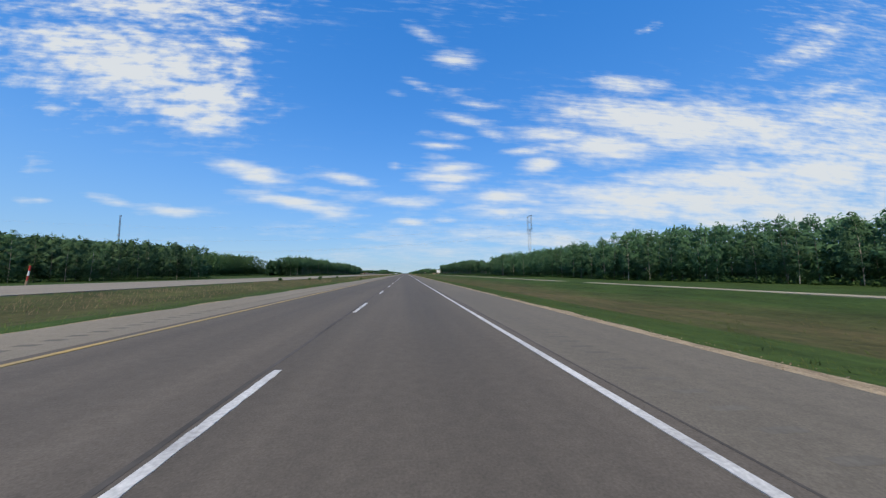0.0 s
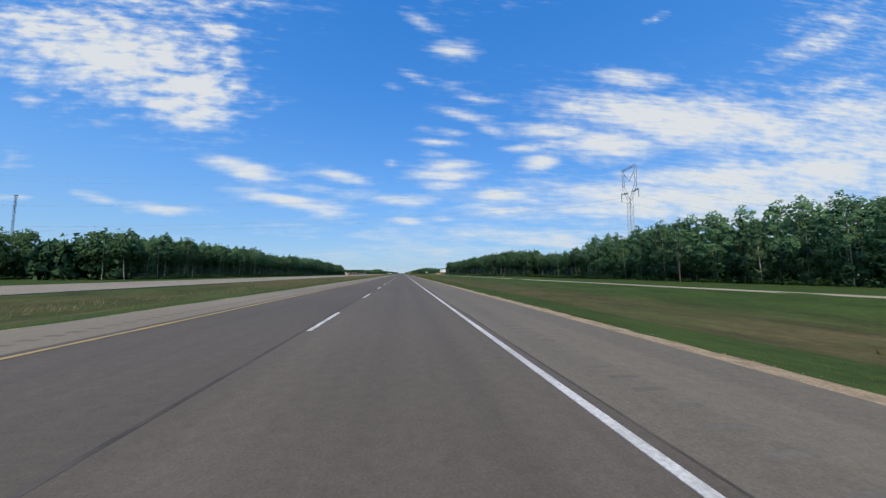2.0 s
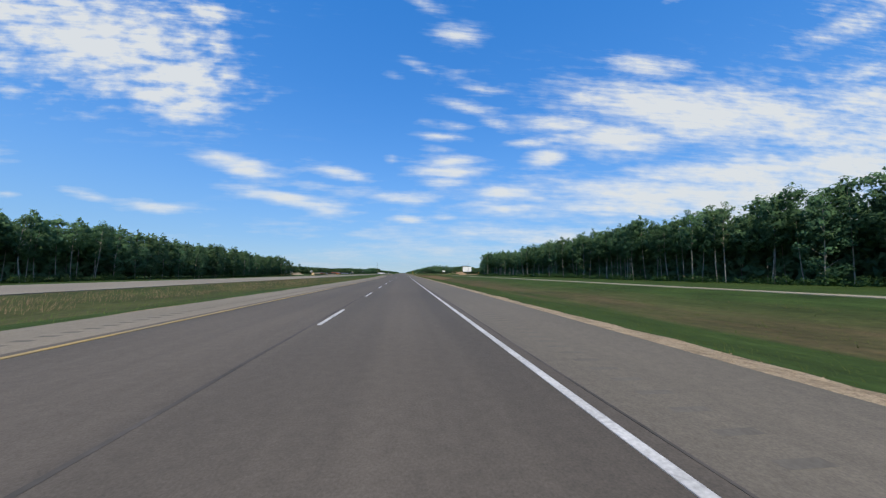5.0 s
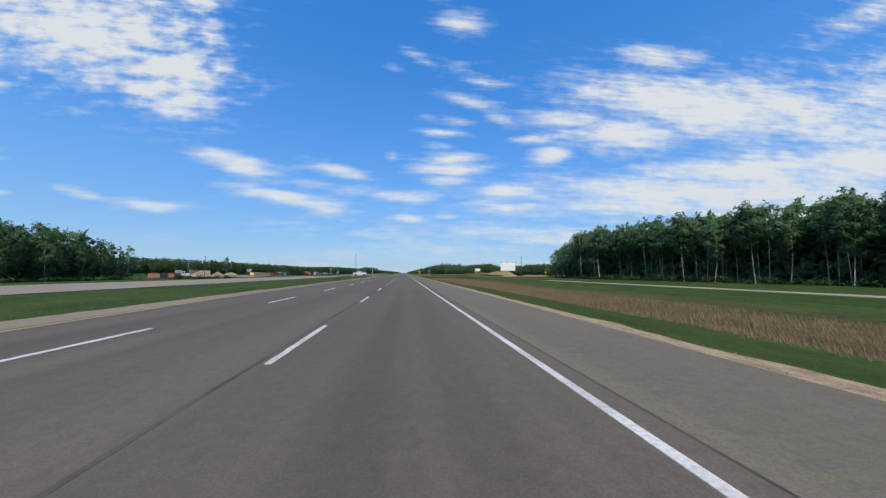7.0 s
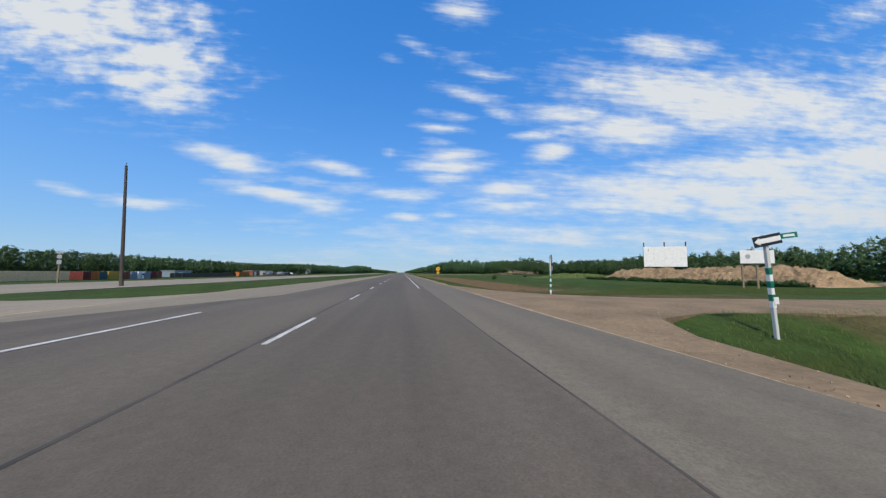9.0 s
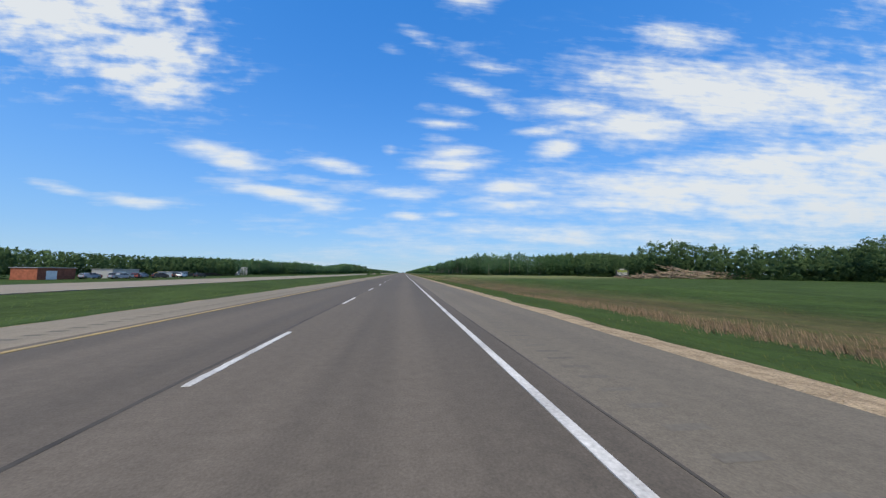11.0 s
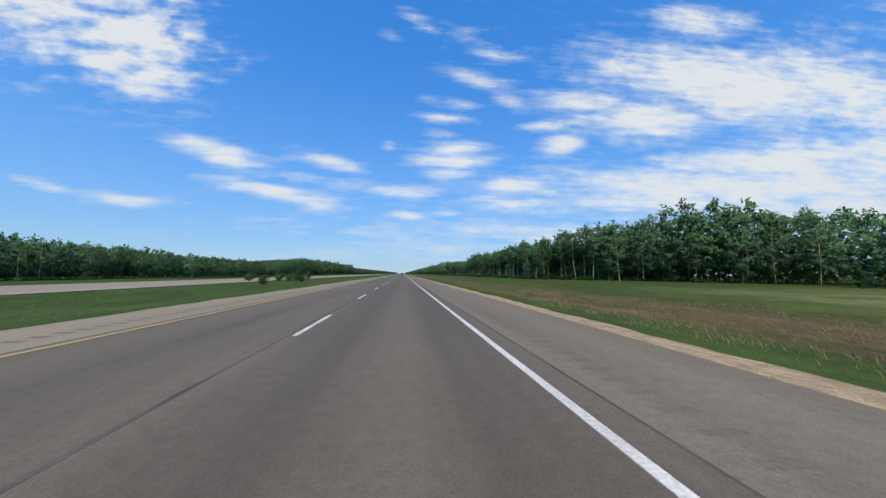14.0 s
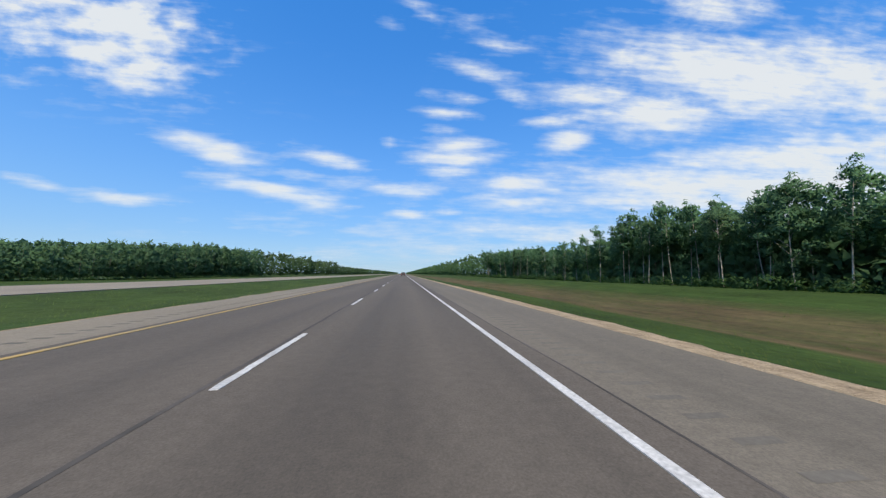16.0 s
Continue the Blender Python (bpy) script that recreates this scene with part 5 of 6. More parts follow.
utility_pole(-24.95, 647.6, 11.3, "bare dark wooden utility pole standing in the median grass", (-0.45, 0), 0.14)
utility_pole(63.0, 644.3, 11.2, "bare weathered wooden utility pole beside the dirt yard")
utility_pole(64.0, 202.0, 9.6, "weathered wooden utility pole at the forest edge")
utility_pole(91.6, 655.0, 6.0, "short wooden pole behind the dirt berm", (0, 0), 0.12)
utility_pole(-110.0, 669.0, 11.8, "thin wooden pole beside the storage yard")
yard_tree = copy_thing(aspens[0], pose(-110.0, 689.5, -1.75, 0, 0, 20))
yard_tree.scale = (0.85, 0.85, 0.9)
tagged(yard_tree, "single open-crowned tree standing in the storage yard", "tree", "roadside trees")
bunker = thing("storage_bunker", (-121.0, 681.5, -1.8), "grey concrete block bunker round a sand heap", "bunker", turn=90)
part("back_wall", box((9.0, 0.5, 3.9), (0, 1.6, 1.95), 0.03), "concrete", bunker)
part("side_wall", box((0.5, 6.0, 3.7), (4.4, -1.2, 1.85), 0.03), "concrete", bunker)

one_way = thing("one_way_sign", (11.12, 623.2, land(11.12, 623.2)), "leaning one-way arrow sign on a green and white banded post", "road sign", turn=0)
one_way.matrix_basis = one_way.matrix_basis @ pose(0, 0, 0, 0, -3.5, 0)
striped_post(one_way, 3.0, 0.095, 0.9, 6, 0.19)
m = Matrix.Translation((-0.02, -0.08, 2.84)) @ Euler((0, radians(-9), radians(-12))).to_matrix().to_4x4()
pl = part("sign_plate", plate([(-0.38, -0.155), (0.38, -0.155), (0.38, 0.155), (-0.38, 0.155)], 0.02), "black", one_way, "black sign plate")
pl.matrix_basis = m
arrow = part("arrow", plate([(-0.37, 0), (-0.22, 0.11), (-0.22, 0.07), (0.36, 0.07), (0.36, -0.07), (-0.22, -0.07), (-0.22, -0.11)], 0.006), "white", pl, "white arrow")
arrow.location = (0, -0.008, 0)
name_plate = part("street_plate", plate([(-0.3, -0.08), (0.3, -0.08), (0.3, 0.08), (-0.3, 0.08)], 0.012), "green", one_way, "green street plate")
name_plate.matrix_basis = Matrix.Translation((0.66, -0.02, 2.95)) @ Euler((0, radians(-4), radians(-25))).to_matrix().to_4x4()
for bx, bw in ((-0.17, 0.16), (0.10, 0.26)):
    bar = part("bar", plate([(bx - bw / 2, -0.035), (bx + bw / 2, -0.035), (bx + bw / 2, 0.035), (bx - bw / 2, 0.035)], 0.004), "white", name_plate)
    bar.location = (0, -0.006, 0)
part("tag", box((0.16, 0.02, 0.2), (0.05, -0.06, 1.1)), "white", one_way)

stop = thing("stop_sign", (12.35, 639.3, land(12.35, 639.3)), "grey back of a stop sign on a green-banded post", "road sign")
striped_post(stop, 3.6, 0.09, 0.75)
octo = [(0.38 * math.cos(radians(22.5 + 45 * k)), 0.41 * math.sin(radians(22.5 + 45 * k))) for k in range(8)]
o = part("octagon", plate(octo, 0.02), "sign_grey", stop, "bare grey back of the octagonal plate")
o.matrix_basis = Matrix.Translation((0.06, 0, 3.4)) @ Euler((0, 0, radians(78))).to_matrix().to_4x4()
o = part("octagon_face", plate([(x * 0.98, z * 0.98) for x, z in octo], 0.004), "red", stop, "red stop sign face")
o.matrix_basis = Matrix.Translation((0.095, 0, 3.4)) @ Euler((0, 0, radians(78))).to_matrix().to_4x4()
part("crossbar", box((0.02, 0.6, 0.4), (0.06, 0.0, 2.7)), "sign_grey", stop, "small plate fixed below the octagon")

warn = thing("warning_sign", (10.4, 702.0, land(10.4, 702)), "yellow diamond road warning sign with a small tab below", "road sign")
part("post", box((0.1, 0.1, 3.9), (0, 0.06, 1.7)), "post_wood", warn)
part("diamond", plate([(0, -0.72), (0.72, 0), (0, 0.72), (-0.72, 0)], 0.02), "yellow", warn).location = (0, 0, 3.15)
part("symbol", plate([(-0.12, -0.3), (0.05, -0.3), (0.05, 0.0), (0.3, 0.0), (0.02, 0.34), (-0.28, 0.0), (-0.12, 0.0)], 0.005), "black", warn).location = (0, -0.008, 3.15)
part("tab", plate([(-0.42, -0.25), (0.42, -0.25), (0.42, 0.25), (-0.42, 0.25)], 0.02), "yellow", warn).location = (0, 0, 2.1)

diamond = thing("warning_sign", (70.0, 630.0, land(70, 630)), "distant yellow diamond warning sign beside the dirt road", "road sign")
part("post", box((0.1, 0.1, 2.9), (0, 0.06, 1.1)), "post_wood", diamond)
part("diamond", plate([(0, -0.5), (0.5, 0), (0, 0.5), (-0.5, 0)], 0.02), "yellow", diamond).matrix_basis = pose(0, 0, 2.2, 0, 0, -50)

panel = thing("median_sign", (-12.6, 606.4, land(-12.6, 606.4)), "grey back of a tall narrow median sign on a post", "road sign", turn=12)
part("post", box((0.07, 0.07, 3.4), (0, 0.05, 1.4)), "galvanised", panel)
part("plate", box((0.25, 0.02, 1.35), (0, 0, 2.72), 0.006), "sign_grey", panel)
part("plate", box((0.22, 0.02, 0.5), (0, 0, 1.72), 0.006), "sign_grey", panel)

cross = thing("road_sign", (-40.0, 658.0, land(-40, 658)), "weathered wooden post with several small sign plates", "road sign", turn=20)
part("post", box((0.13, 0.13, 4.2), (0, 0.08, 1.8)), "post_wood", cross)
for z, w, h in ((3.8, 0.6, 0.25), (3.3, 0.4, 0.4), (2.65, 0.4, 0.45)):
    part("plate", box((w, 0.02, h), (0, 0, z), 0.005), "sign_grey", cross)

marker = thing("marker_post", (-41.2, 38.0, land(-41, 38)), "leaning red and white striped marker post by the far road", "marker post")
part("post", rod((0, 0, 0), (0.05, 0, 0.75), 0.12, 0.1, 10), "post_wood", marker)
for k, (mt, lb) in enumerate((("red", "red band"), ("white", "white band"), ("red", "red band"))):
    part("band", rod((0.05 + 0.06 * k, 0, 0.7 + 0.55 * k), (0.11 + 0.06 * k, 0, 1.25 + 0.55 * k), 0.085, 0.075, 10), mt, marker, lb)

stake = thing("wooden_stake", (46.0, 277.0, land(46, 277)), "short slanting wooden stake in the grass", "stake")
part("stick", rod((0, 0, 0), (0.9, 0.2, 1.4), 0.06, 0.05), "post_wood", stake)

# billboard of blank white panels on posts
board = thing("billboard", (71.6, 691.6, land(71, 691)), "large blank white billboard on wooden posts behind a dirt berm", "billboard", turn=-26)
for k in range(4):
    part("panel", box((2.5, 0.10, 5.5), (-3.78 + 2.52 * k, 0, 6.2), 0.015), "white", board)
for x in (-4.9, 0.0, 4.9):
    part("post", box((0.24, 0.26, 10.6), (x, 0.2, 4.9)), "pole_wood", board)
part("batten", box((10.2, 0.12, 0.2), (0, 0.12, 4.6)), "post_wood", board)
part("batten", box((10.2, 0.12, 0.2), (0, 0.12, 8.4)), "post_wood", board)
part("mark", box((0.12, 0.02, 0.45), (-3.9, -0.07, 7.9)), "black", board, "small dark mark")

small = thing("notice_board", (38.7, 644.5, land(38.7, 644.5)), "faded white notice board on three wooden posts", "sign", turn=-28)
part("panel", box((2.9, 0.08, 1.42), (0, 0, 3.45), 0.02), "white", small)
part("motif", rod((-0.8, -0.04, 3.5), (-0.8, -0.06, 3.5), 0.24, sides=14), "sign_grey", small)
# thin dark bar laid where the shadow lies beneath the panel
part("shadow_bar", box((2.95, 0.1, 0.1), (0, 0.02, 2.68), 0.015), "pole_wood", small, "dark bar for the shadow under the panel")
for x in (-1.25, 0.0, 1.2):
    part("post", box((0.15, 0.15, 4.3), (x, 0.12, 1.85)), "post_wood", small)

ad = thing("advertising_sign", (92.0, 873.0, land(92, 873)), "black board with yellow and white lines of lettering", "sign", turn=-35)
part("panel", box((4.8, 0.1, 2.6), (0, 0, 1.75), 0.02), "black", ad)
part("header", box((2.6, 0.1, 0.6), (0, 0, 3.35), 0.02), "black", ad)
part("bar", box((1.5, 0.02, 0.2), (0, -0.06, 3.35)), "white", ad)
for k, (w, mt) in enumerate(((4.0, "lime"), (4.4, "lime"), (4.2, "white"), (4.4, "white"), (3.6, "white"))):
    part("bar", box((w * 0.85, 0.02, 0.14), (0.1 * math.sin(k * 2.0), -0.06, 2.75 - 0.44 * k)), mt, ad)
for x in (-1.9, 1.9):
    part("post", box((0.14, 0.14, 2.2), (x, 0.12, 0.8)), "post_wood", ad)

stand = thing("braced_sign", (-98.4, 961.5, land(-98, 961)), "back of a big wooden sign with long slanting braces", "sign", turn=-24)
for k in range(4):
    x = -2.0 + 1.35 * k
    part("upright", box((0.16, 0.2, 5.0), (x, 0, 2.5)), "white", stand)
    part("brace", rod((x, -5.0, 0.1), (x, -0.1, 4.6), 0.10, sides=6), "white", stand)
for z in (1.5, 2.4, 3.3, 4.2, 4.9):
    part("board", box((4.6, 0.06, 0.42), (0, 0.14, z)), "sign_grey", stand)


# ---------------------------------------------------------------- earth, heaps and wood
def heap(name, line_pts, height, width, material, label, category, seed, base):
    """A long or round heap of loose earth with a rough surface."""
    n, w = 150 if height > 3 else 80, 44
    verts, faces = [], []
    p, q = Vector(line_pts[0]), Vector(line_pts[-1])
    d = (q - p)
    length = d.length
    d = d / length
    s = Vector((-d.y, d.x))
    for i in range(n + 1):
        t = i / n
        taper = min(1, t * length / (width * 0.55), (1 - t) * length / (width * 0.55)) ** 0.7 if 0 < t < 1 else 0
        crest = height * taper * (0.88 + 0.22 * noise.noise((t * length * 0.22, seed, 0)))
        for j in range(w + 1):
            u = j / w * 2 - 1
            c = p + d * (t * length) + s * (u * width / 2)
            k = max(0.0, 1 - abs(u) ** 1.25)
            rough = 0.42 * noise.fractal((c.x * 1.1, c.y * 1.1, seed), 0.35, 2.2, 6)
            verts.append((c.x, c.y, base + crest * k + rough * min(1, k * 3) * min(1, taper * 2) * min(1, height / 2) - (0.15 if k < 0.02 or taper < 0.02 else 0)))
    for i in range(n):
        for j in range(w):
            o = i * (w + 1) + j
            faces.append((o, o + 1, o + w + 2, o + w + 1))
    ob = new(name, mesh_of(name, verts, faces, material))
    return tagged(ob, label, category)


heap("dirt_berm", [(62.5, 701.0), (58.5, 648.0)], 3.25, 9.0, "sand", "long berm of bare tan dirt beside the side road", "dirt berm", 3, -0.35)
heap("dirt_bank", [(63, 650.0), (100, 643.0)], 1.1, 10.0, "dirt", "low bank of bare tan dirt across the yard", "dirt bank", 9, -0.4)
heap("sand_heap", [(-117, 670.0), (-116, 684)], 3.7, 10.0, "pale_sand", "heap of pale sand in the yard", "sand heap", 4, -1.75)
heap("sand_heap", [(-121, 696), (-119, 704)], 3.4, 8.0, "pale_sand", "small pointed heap of pale sand", "sand heap", 5, -1.75)
heap("gravel_heap", [(-119, 704), (-116, 715)], 2.9, 9.0, "track", "low heap of grey gravel", "gravel heap", 6, -1.75)
M["mound"] = grain("grassy_mound", (0.06, 0.095, 0.025), (0.12, 0.14, 0.05), 0.95, 0.5, 6, bump=0.6, dark=0.5)
heap("grassy_mound", [(48.0, 716.0), (84, 735)], 1.9, 16.0, "mound", "low grassy mound of old earth", "mound", 8, -0.5)

pile = thing("log_pile", (90.0, 841.0, land(90, 841)), "long untidy pile of dead logs and branches", "log pile", turn=4)
lr = random.Random(11)
for k in range(230):
    x = lr.uniform(-22, 24)
    top = 2.4 * max(0.15, 1 - ((x - 2) / 25) ** 2)
    z = lr.uniform(0.1, top)
    ln = lr.uniform(2.5, 7.5)
    a, tilt = lr.gauss(0, 0.6), lr.gauss(0, 0.2)
    dx = Vector((math.cos(a) * math.cos(tilt), math.sin(a) * math.cos(tilt), math.sin(tilt))) * ln / 2
    c = Vector((x, lr.uniform(-2.4, 2.4), z + 0.1))
    lo = min((c - dx).z, (c + dx).z)
    if lo < 0.05:
        c.z += 0.05 - lo
    part("log", rod(c - dx, c + dx, lr.uniform(0.06, 0.17), lr.uniform(0.03, 0.08), 7), "log", pile)

for k in range(7):      # a few long bare trunks lie slantwise on top
    base = Vector((lr.uniform(-2, 14), lr.uniform(-1.5, 1.5), 1.2 + 0.2 * k))
    part("log", rod(base, base + Vector((-lr.uniform(7, 11), lr.uniform(-1, 1), lr.uniform(1.2, 2.6))), 0.16, 0.07, 8), "log", pile)

# ---------------------------------------------------------------- the yard across the road
def container(y, x, colour, label, length=6.06, turn=0.0, door=False):
    ob = thing("shipping_container", (x, y, -1.78), label, "container", "yard containers", turn)
    w, h = 2.44, 2.6
    part("body", box((length, w, h), (0, 0, h / 2 + 0.1), 0.02), colour, ob)
    for s in (-1, 1):
        for e2 in (-1, 1):
            part("corner_post", box((0.16, 0.16, h + 0.04), (s * (length / 2 - 0.05), e2 * (w / 2 - 0.05), h / 2 + 0.1)), colour, ob)
    bm = bmesh.new()
    for k in range(9):
        box((0.05, 0.10, h - 0.3), (length / 2 + 0.02, -w / 2 + 0.22 + 0.25 * k, h / 2 + 0.1), bm=bm)
    part("corrugation", bm, colour, ob)
    bm = bmesh.new()
    for k in range(int(length / 0.3)):
        box((0.12, 0.05, h - 0.3), (-length / 2 + 0.2 + 0.3 * k, -w / 2 - 0.02, h / 2 + 0.1), bm=bm)
    part("corrugation", bm, colour, ob)
    if door:
        part("door", box((0.06, 0.85, 2.0), (length / 2 + 0.04, 0.0, 1.1)), "sign_grey", ob)
        part("window", box((0.05, 0.6, 0.6), (length / 2 + 0.04, 0.85, 1.6)), "glass", ob)
    return ob


yard = [("tan", 4, 6.2), ("maroon", 1, 2.6), ("orange", 1, 2.6), ("teal", 1, 3.2), ("ochre", 1, 2.6), ("ochre", 1, 2.7), ("rust", 1, 3.1), ("grey_blue", 1, 3.0), ("white", 1, 2.9),
        ("grey_blue", 1, 3.0), ("maroon", 1, 2.7), ("rust", 1, 3.0)]
y = 698.5
for colour, n, gap in yard:
    for k in range(n):
        container(y, -97.5, colour, {"tan": "weathered tan", "maroon": "dull maroon", "orange": "faded orange", "teal": "dark teal", "ochre": "faded ochre yellow", "rust": "rusty red",
                  "grey_blue": "grey-blue", "white": "white"}[colour] + " steel shipping container in the yard row", door=colour == "white",
                  turn=90 if n > 1 else 0)
        y += gap
container(822.0, -97.5, "orange", "orange steel shipping container standing lengthwise", 12.2, 90)

sign = thing("yard_sign", (-99.5, 696.0, -1.75), "white business sign with dark lettering on two posts", "sign", turn=60)
part("panel", box((3.0, 0.12, 1.15), (0, 0, 4.4), 0.02), "white", sign)
part("panel", box((1.7, 0.12, 0.65), (0, 0, 3.3), 0.02), "white", sign)
for z, w in ((4.6, 2.0), (4.25, 1.6), (3.3, 1.1)):
    part("bar", box((w, 0.02, 0.18), (-0.2, -0.07, z)), "black", sign)
for x in (-1.2, 1.2):
    part("post", box((0.15, 0.15, 4.9), (x, 0.14, 2.45)), "post_wood", sign)

lamp = thing("street_lamp", (-104.0, 646.0, -1.75), "slim street lamp with a long curved arm", "street lamp")
part("pole", rod((0, 0, 0), (0, 0, 8.4), 0.12, 0.07, 10), "galvanised", lamp)
part("arm", rod((0, 0, 8.3), (-1.0, -3.2, 9.0), 0.05, 0.04), "galvanised", lamp)
part("lamp_head", box((0.3, 0.9, 0.16), (-1.2, -3.7, 9.0), 0.04), "sign_grey", lamp)


def vehicle(name, at, turn, colour, label, category, length=5.9, width=2.0, bed=True, z=0.0):
    """A pickup truck or van body with cab, glass, wheels, lamps and bumpers; it heads along its own +x."""
    ob = thing(name, at, label, category, turn=turn)
    L2, W2 = length / 2, width / 2
    side = [(-L2, 0.55), (-L2, 1.38), (-1.02, 1.40), (-0.98, 1.44), (-0.93, 1.88), (-0.75, 1.96), (0.68, 1.96), (0.90, 1.89), (1.38, 1.42), (2.70, 1.37), (L2, 1.24), (L2, 0.55), (2.35, 0.5),
            (2.2, 0.85), (1.9, 0.98), (1.6, 0.85), (1.45, 0.48), (-1.35, 0.48), (-1.5, 0.85), (-1.8, 0.98), (-2.1, 0.85), (-2.25, 0.5)]
    if not bed:
        side = [(-L2, 0.55), (-L2, 1.1), (-L2 + 0.25, 1.75), (-L2 + 0.6, 1.84)] + side[5:9] + [(L2 - 0.15, 1.22), (L2, 1.1), (L2, 0.55)] + side[12:]
    bm = bmesh.new()
    rings = []
    for yv, inset in ((-W2, 0.0), (-W2 + 0.04, 0.0), (W2 - 0.04, 0.0), (W2, 0.0)):
        ring = []
        for x, zz in side:
            tuck = 0.22 * max(0.0, zz - 1.3) / 0.6
            yy = yv - math.copysign(tuck, yv)
            ring.append(bm.verts.new((x, yy, zz)))
        rings.append(ring)
    for r0, r1 in zip(rings, rings[1:]):
        for i in range(len(side)):
            j = (i + 1) % len(side)
            bm.faces.new((r0[i], r0[j], r1[j], r1[i]))
    bm.faces.new(rings[0][::-1])
    bm.faces.new(rings[-1])
    bmesh.ops.triangulate(bm, faces=[f for f in bm.faces if len(f.verts) > 4])
    bmesh.ops.recalc_face_normals(bm, faces=bm.faces)
    part("body", bm, colour, ob)
    for s in (-1, 1):
        for x0, x1 in ((-0.82, 0.0), (0.08, 1.2)):
            bm = bmesh.new()
            vs = [bm.verts.new((x, s * (W2 - 0.22 * max(0.0, zz - 1.3) / 0.6 + 0.012), zz)) for x, zz in
                  ((x0, 1.46), (x1, 1.46), (min(x1, 0.90), 1.84), (x0 + 0.04, 1.84))]
            bm.faces.new(vs)
            part("side_window", bm, "glass", ob)
        part("mirror", box((0.12, 0.22, 0.24), (1.15, s * (W2 + 0.12), 1.42), 0.03), "black", ob)
        part("headlight", box((0.12, 0.42, 0.22), (L2 - 0.02, s * (W2 - 0.26), 1.06), 0.02), "chrome", ob)
        part("tail_light", box((0.08, 0.16, 0.4), (-L2 - 0.01, s * (W2 - 0.12), 0.98), 0.02), "red", ob)
        for x in (-1.8, 1.9):
            wheel = part("wheel", rod((x, s * (W2 - 0.30), 0.42), (x, s * (W2 + 0.01), 0.42), 0.42, sides=22), "rubber", ob, "black tyre")
            part("rim", rod((x, s * (W2 - 0.02), 0.42), (x, s * (W2 + 0.025), 0.42), 0.25, sides=14), "chrome", wheel, "silver rim")
    bm = bmesh.new()
    vs = [bm.verts.new(p) for p in ((1.345, -W2 + 0.18, 1.455), (1.345, W2 - 0.18, 1.455), (0.93, W2 - 0.26, 1.86), (0.93, -W2 + 0.26, 1.86))]
    bm.faces.new(vs)
    bmesh.ops.translate(bm, verts=bm.verts, vec=(0.012, 0, 0.012))
    part("windscreen", bm, "glass", ob)
    bm = bmesh.new()
    bx = -0.95 if bed else -L2 + 0.10
    vs = [bm.verts.new(p) for p in ((bx - 0.03, -W2 + 0.2, 1.36), (bx - 0.03, W2 - 0.2, 1.36), (bx + (0.06 if bed else 0.14), W2 - 0.26, 1.78), (bx + (0.06 if bed else 0.14), -W2 + 0.26, 1.78))]
    bm.faces.new(vs)
    part("rear_window", bm, "glass", ob)
    if bed:
        # the bed is solid; this black plate stands for its shaded hollow
        part("bed_liner", box((L2 - 1.15, width - 0.22, 0.02), (-(L2 + 1.02) / 2, 0, 1.40)), "black", ob, "flat black plate for the shaded open bed")
        for s in (-1, 1):
            part("door_handle", box((0.2, 0.03, 0.04), (0.2, s * (W2 + 0.01), 1.2)), "black", ob)
    part("grille", box((0.06, width - 0.9, 0.36), (L2 + 0.01, 0, 1.0), 0.02), "black", ob)
    part("bumper", box((0.28, width, 0.3), (L2 + 0.05, 0, 0.55), 0.05), "black", ob)
    part("bumper", box((0.25, width, 0.24), (-L2 - 0.06, 0, 0.6), 0.05), "chrome" if bed else "black", ob)
    return ob


vehicle("pickup_truck", (-20.0, 626.0, -0.09), -4, "car_white", "white crew-cab pickup truck waiting in the median crossing", "pickup truck")
tractor = thing("tractor", (100.5, 667.0, land(100.5, 667)), "small red tractor working behind the dirt berm", "tractor", turn=35)
part("bonnet", box((2.0, 0.9, 0.9), (1.1, 0, 1.35), 0.12), "red", tractor)
part("cab", box((1.3, 1.3, 1.5), (-0.6, 0, 1.95), 0.08), "glass", tractor, "glazed cab")
part("cab_roof", box((1.5, 1.5, 0.14), (-0.6, 0, 2.75), 0.04), "red", tractor)
part("exhaust", rod((1.2, 0.2, 1.7), (1.2, 0.2, 2.9), 0.05), "black", tractor)
for x, r0 in ((-0.8, 0.85), (1.6, 0.55)):
    for s in (-1, 1):
        part("wheel", rod((x, s * 0.62, r0), (x, s * 1.0, r0), r0, sides=18), "rubber", tractor)

vehicle("suv", (-0.1, 1262.0, 0.0), 90, "black", "dark SUV ahead in the driving lane", "car", 5.0, 2.0, False)
vehicle("pickup_truck", (-92.0, 868.0, -1.5), 70, "grey_blue", "grey pickup truck parked in the scrap yard", "pickup truck")
vehicle("suv", (-94.0, 876.0, -1.5), 120, "maroon", "maroon car parked in the scrap yard", "car", 4.9, 1.9, False)
vehicle("suv", (-93.0, 886.0, -1.5), 60, "black", "black car parked in the scrap yard", "car", 4.9, 1.9, False)
vehicle("suv", (-95.0, 901.0, -1.5), 100, "white", "white car parked in the scrap yard", "car", 4.9, 1.9, False)
vehicle("suv", (-92.0, 908.0, -1.5), 80, "black", "black car parked in the scrap yard", "car", 4.9, 1.9, False)


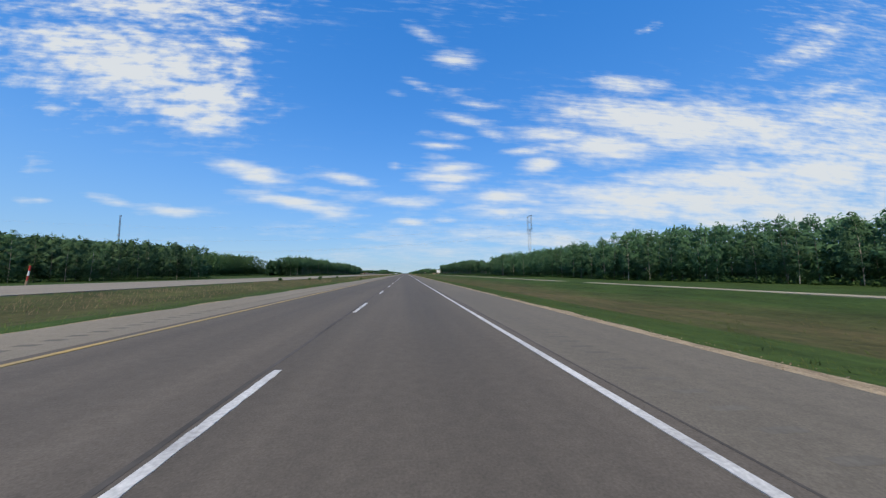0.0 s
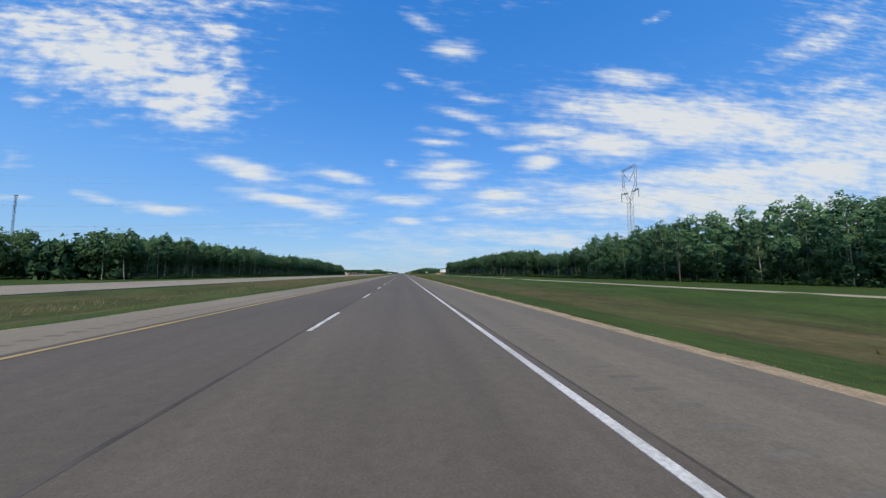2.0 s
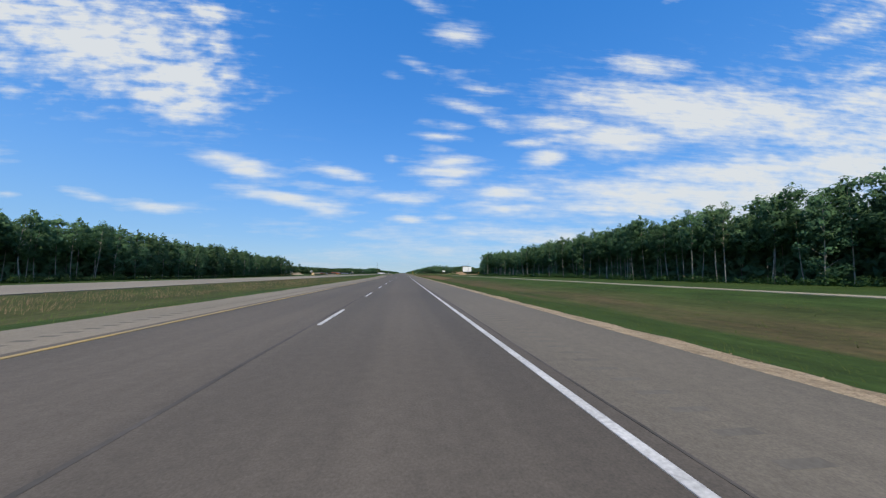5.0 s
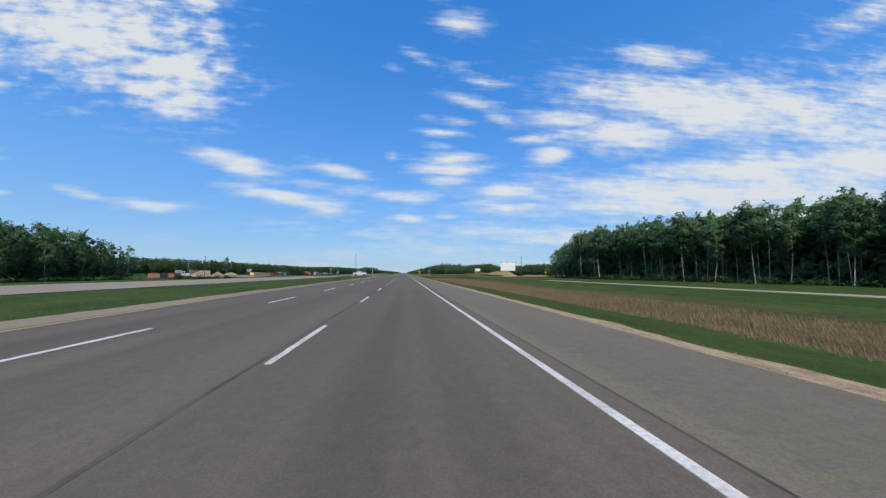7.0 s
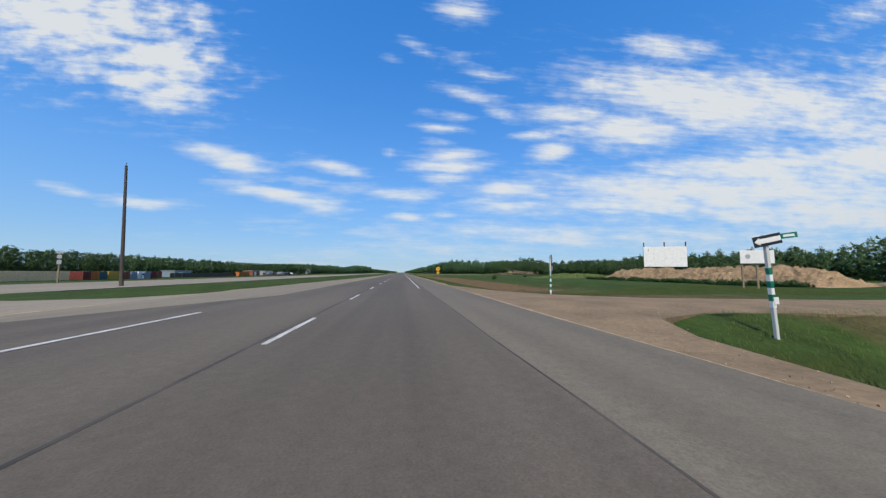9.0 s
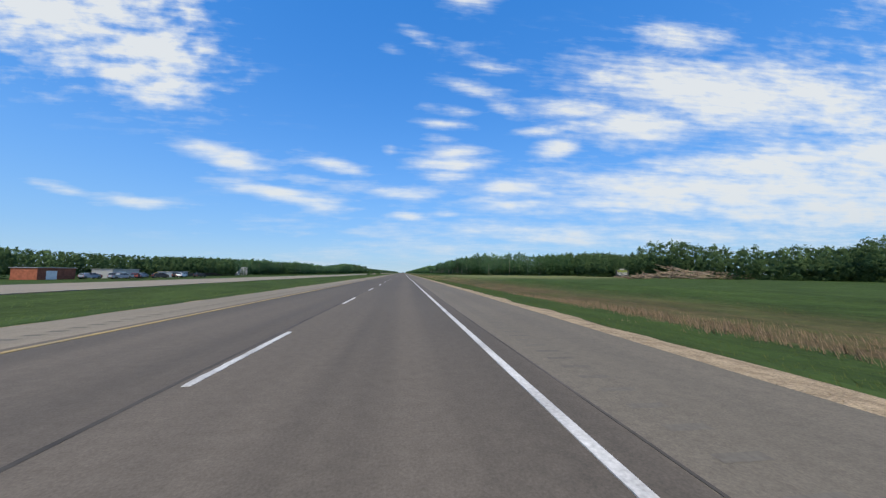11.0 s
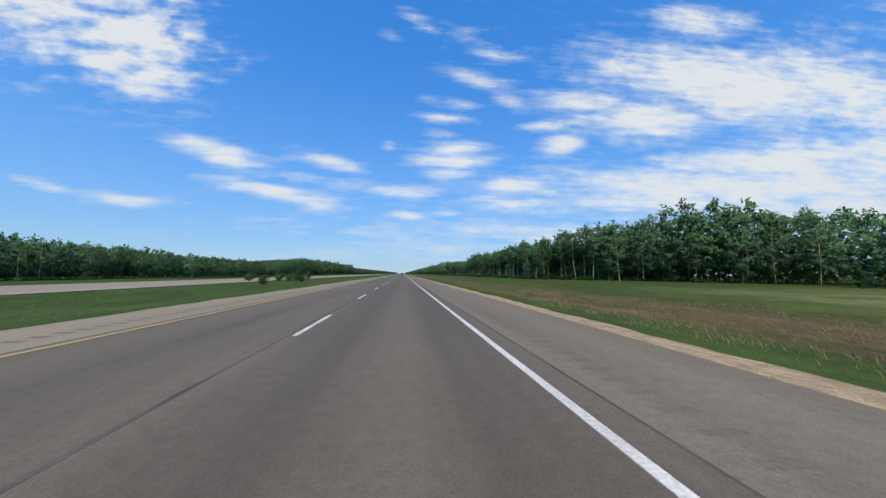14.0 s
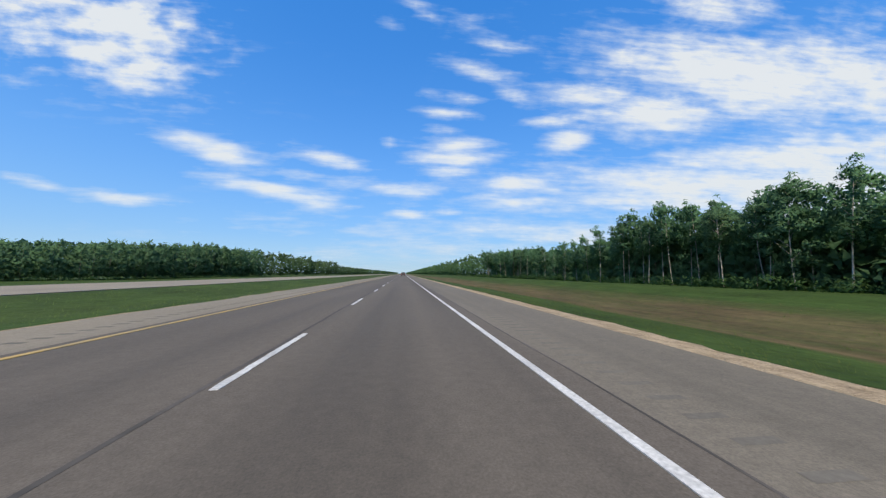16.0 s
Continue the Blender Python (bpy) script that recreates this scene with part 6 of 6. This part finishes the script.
def shed(x, y, w, d, h, colour, label):
    ob = thing("shed", (x, y, -1.7), label, "shed")
    part("wall", box((d, w, h), (0, 0, h / 2), 0.03), colour, ob)
    part("roof", box((d + 0.6, w + 0.6, 0.16), (0, 0, h + 0.08), 0.03), "sign_grey", ob)
    part("door", box((0.06, min(3.0, w * 0.4), h * 0.75), (d / 2 + 0.03, -w * 0.15, h * 0.38)), "white", ob)
    return ob




def semi_truck(x, y, turn):
    """A long-nosed highway tractor unit, heading along its own +x."""
    ob = thing("semi_truck", (x, y, -1.75), "white highway tractor unit with a blue-grey sleeper cab", "truck", turn=turn)
    part("sleeper", box((2.2, 2.4, 2.5), (-0.9, 0, 2.35), 0.12), "grey_blue", ob, "blue-grey sleeper box")
    part("cab", box((1.5, 2.3, 1.9), (0.8, 0, 2.05), 0.15), "car_white", ob)
    part("windscreen", box((0.06, 1.9, 0.75), (1.55, 0, 2.45), 0.02), "glass", ob)
    part("bonnet", box((1.9, 1.7, 1.0), (2.4, 0, 1.55), 0.18), "car_white", ob)
    part("grille", box((0.08, 1.1, 0.9), (3.36, 0, 1.45), 0.03), "chrome", ob)
    part("bumper", box((0.2, 2.4, 0.4), (3.45, 0, 0.75), 0.05), "chrome", ob)
    part("chassis", box((7.4, 0.9, 0.3), (-0.4, 0, 0.85), 0.03), "black", ob)
    for s in (-1, 1):
        part("exhaust_stack", rod((-2.1, s * 1.0, 1.0), (-2.1, s * 1.0, 4.0), 0.09, sides=10), "chrome", ob)
        part("side_window", box((0.8, 0.04, 0.6), (0.9, s * 1.16, 2.45), 0.01), "glass", ob)
        part("fender", box((1.3, 0.5, 0.35), (2.5, s * 0.95, 1.2), 0.12), "car_white", ob)
        for wx in (-3.6, -2.3, 2.5):
            wheel = part("wheel", rod((wx, s * 0.72, 0.5), (wx, s * 1.12, 0.5), 0.5, sides=20), "rubber", ob)
            part("rim", rod((wx, s * 1.1, 0.5), (wx, s * 1.14, 0.5), 0.28, sides=12), "chrome", wheel)
    return ob


semi_truck(-105.0, 643.0, 25)
junk = random.Random(21)
for k in range(10):
    paintwork = junk.choice(("grey_blue", "grey_blue", "maroon", "black", "rust", "ochre"))
    word = {"rust": "rusty red", "grey_blue": "grey", "maroon": "maroon", "black": "black", "ochre": "faded yellow"}[paintwork]
    vehicle("suv", (-99.0 - 4.0 * (k % 2) - junk.uniform(0, 1), 866 + 5.0 * k, -1.5), junk.uniform(40, 140), paintwork, word + " scrapped car standing in the crowded yard", "car", 4.9, 1.9, False)
shed(-107, 914, 10, 6, 2.6, "grey_blue", "long low white-roofed shed in the scrap yard")
shed(-112, 866, 11, 7, 3.6, "rust", "low rusty red shed in the scrap yard")
shed(-113, 892, 12, 7, 3.4, "sign_grey", "low grey metal shed in the scrap yard")
shed(-112, 788, 12, 6, 3.0, "grey_blue", "grey metal shed behind the fence")
fence = thing("board_fence", (-97.5, 762.0, -1.75), "weathered dark board fence round the scrap yard", "fence")
for k in range(22):
    part("panel", box((0.06, 2.3, 2.0), (0.04 * math.sin(k * 2.3), 1.2 + 2.4 * k, 1.05 + 0.04 * math.sin(k * 1.7))), "pole_wood", fence)
    part("post", box((0.12, 0.12, 2.3), (-0.1, 2.4 * k, 1.1)), "post_wood", fence)
copy_thing(fence, pose(-106.0, 919.0, -1.75))


def lumber(x, y, label):
    ob = thing("lumber_stack", (x, y, -1.75), label, "lumber stack", turn=6)
    for i in range(5):
        for j in range(4):
            part("plank_bundle", box((4.2, 1.05, 0.5), (0, -2.2 + 1.1 * i, 0.35 + 0.55 * j), 0.03), "post_wood" if (i + j) % 3 else "rust", ob)
    return ob


lumber(-103, 626.5, "stack of reddish and tan lumber bundles")
lumber(-103, 634.5, "stack of reddish and tan lumber bundles")

# ---------------------------------------------------------------- bushes
def bush(x, y, h, seed, wide=1.0):
    r = np.random.default_rng(seed)
    ob = thing("bush", (x, y, land(x, y)), "dark green leafy bush in the median grass", "bush", "median bushes")
    verts, faces, c = [], [], []
    for k in range(9):
        a, s = r.uniform(0, 6.28), r.uniform(0.2, 0.8) * wide * h * 0.55
        tip = (math.cos(a) * s, math.sin(a) * s, h * r.uniform(0.35, 0.92))
        v, f = tube([(0, 0, -0.05), (tip[0] * 0.5, tip[1] * 0.5, tip[2] * 0.6), tip], (0.035, 0.022, 0.008), 4)
        faces += [tuple(i + len(verts) for i in q) for q in f]
        verts += v
        c.append(tip)
        c.append((tip[0] * 0.6, tip[1] * 0.6, tip[2] * 0.55))
    part("stems", mesh_of("stems", verts, faces, "dark_bark"), "dark_bark", ob)
    q = leaf_quads(r, np.array(c), np.full(len(c), 0.17 * h), 900, 0.16 if h > 1 else 0.09)
    q[:, :, 2] = np.maximum(q[:, :, 2], 0.02)
    part("leaves", loose_mesh("leaves", q, "shrub", rounded(q, (0, 0, h * 0.4), r)), "shrub", ob)
    return ob


for k, (x, y, h) in enumerate(((-25, 1012.5, 1.5), (-21.8, 1016, 1.5), (-20.4, 1017, 1.3), (-19.8, 1018.5, 2.3), (-19.0, 1019.6, 1.2), (-21.4, 1027, 1.3), (-21.6, 1032, 1.9), (-20.0, 940, 1.2),
                               (-21.5, 962, 1.5), (-19.0, 1003, 1.2), (-17.0, 566, 0.6), (-19.8, 72.9, 0.8), (-20.8, 68.8, 0.5), (-22.0, 56.4, 0.5), (-21.4, 98.7, 0.5), (-13.3, 91.3, 0.5), (-12.2, 84.0, 0.5), (108.0, 912.0, 2.0), (60, 735, 2.2), (52, 742, 1.6), (27.5, 705.0, 1.5))):
    bush(x, y, h, 300 + k, 1.1 if h < 1.6 else 0.8)

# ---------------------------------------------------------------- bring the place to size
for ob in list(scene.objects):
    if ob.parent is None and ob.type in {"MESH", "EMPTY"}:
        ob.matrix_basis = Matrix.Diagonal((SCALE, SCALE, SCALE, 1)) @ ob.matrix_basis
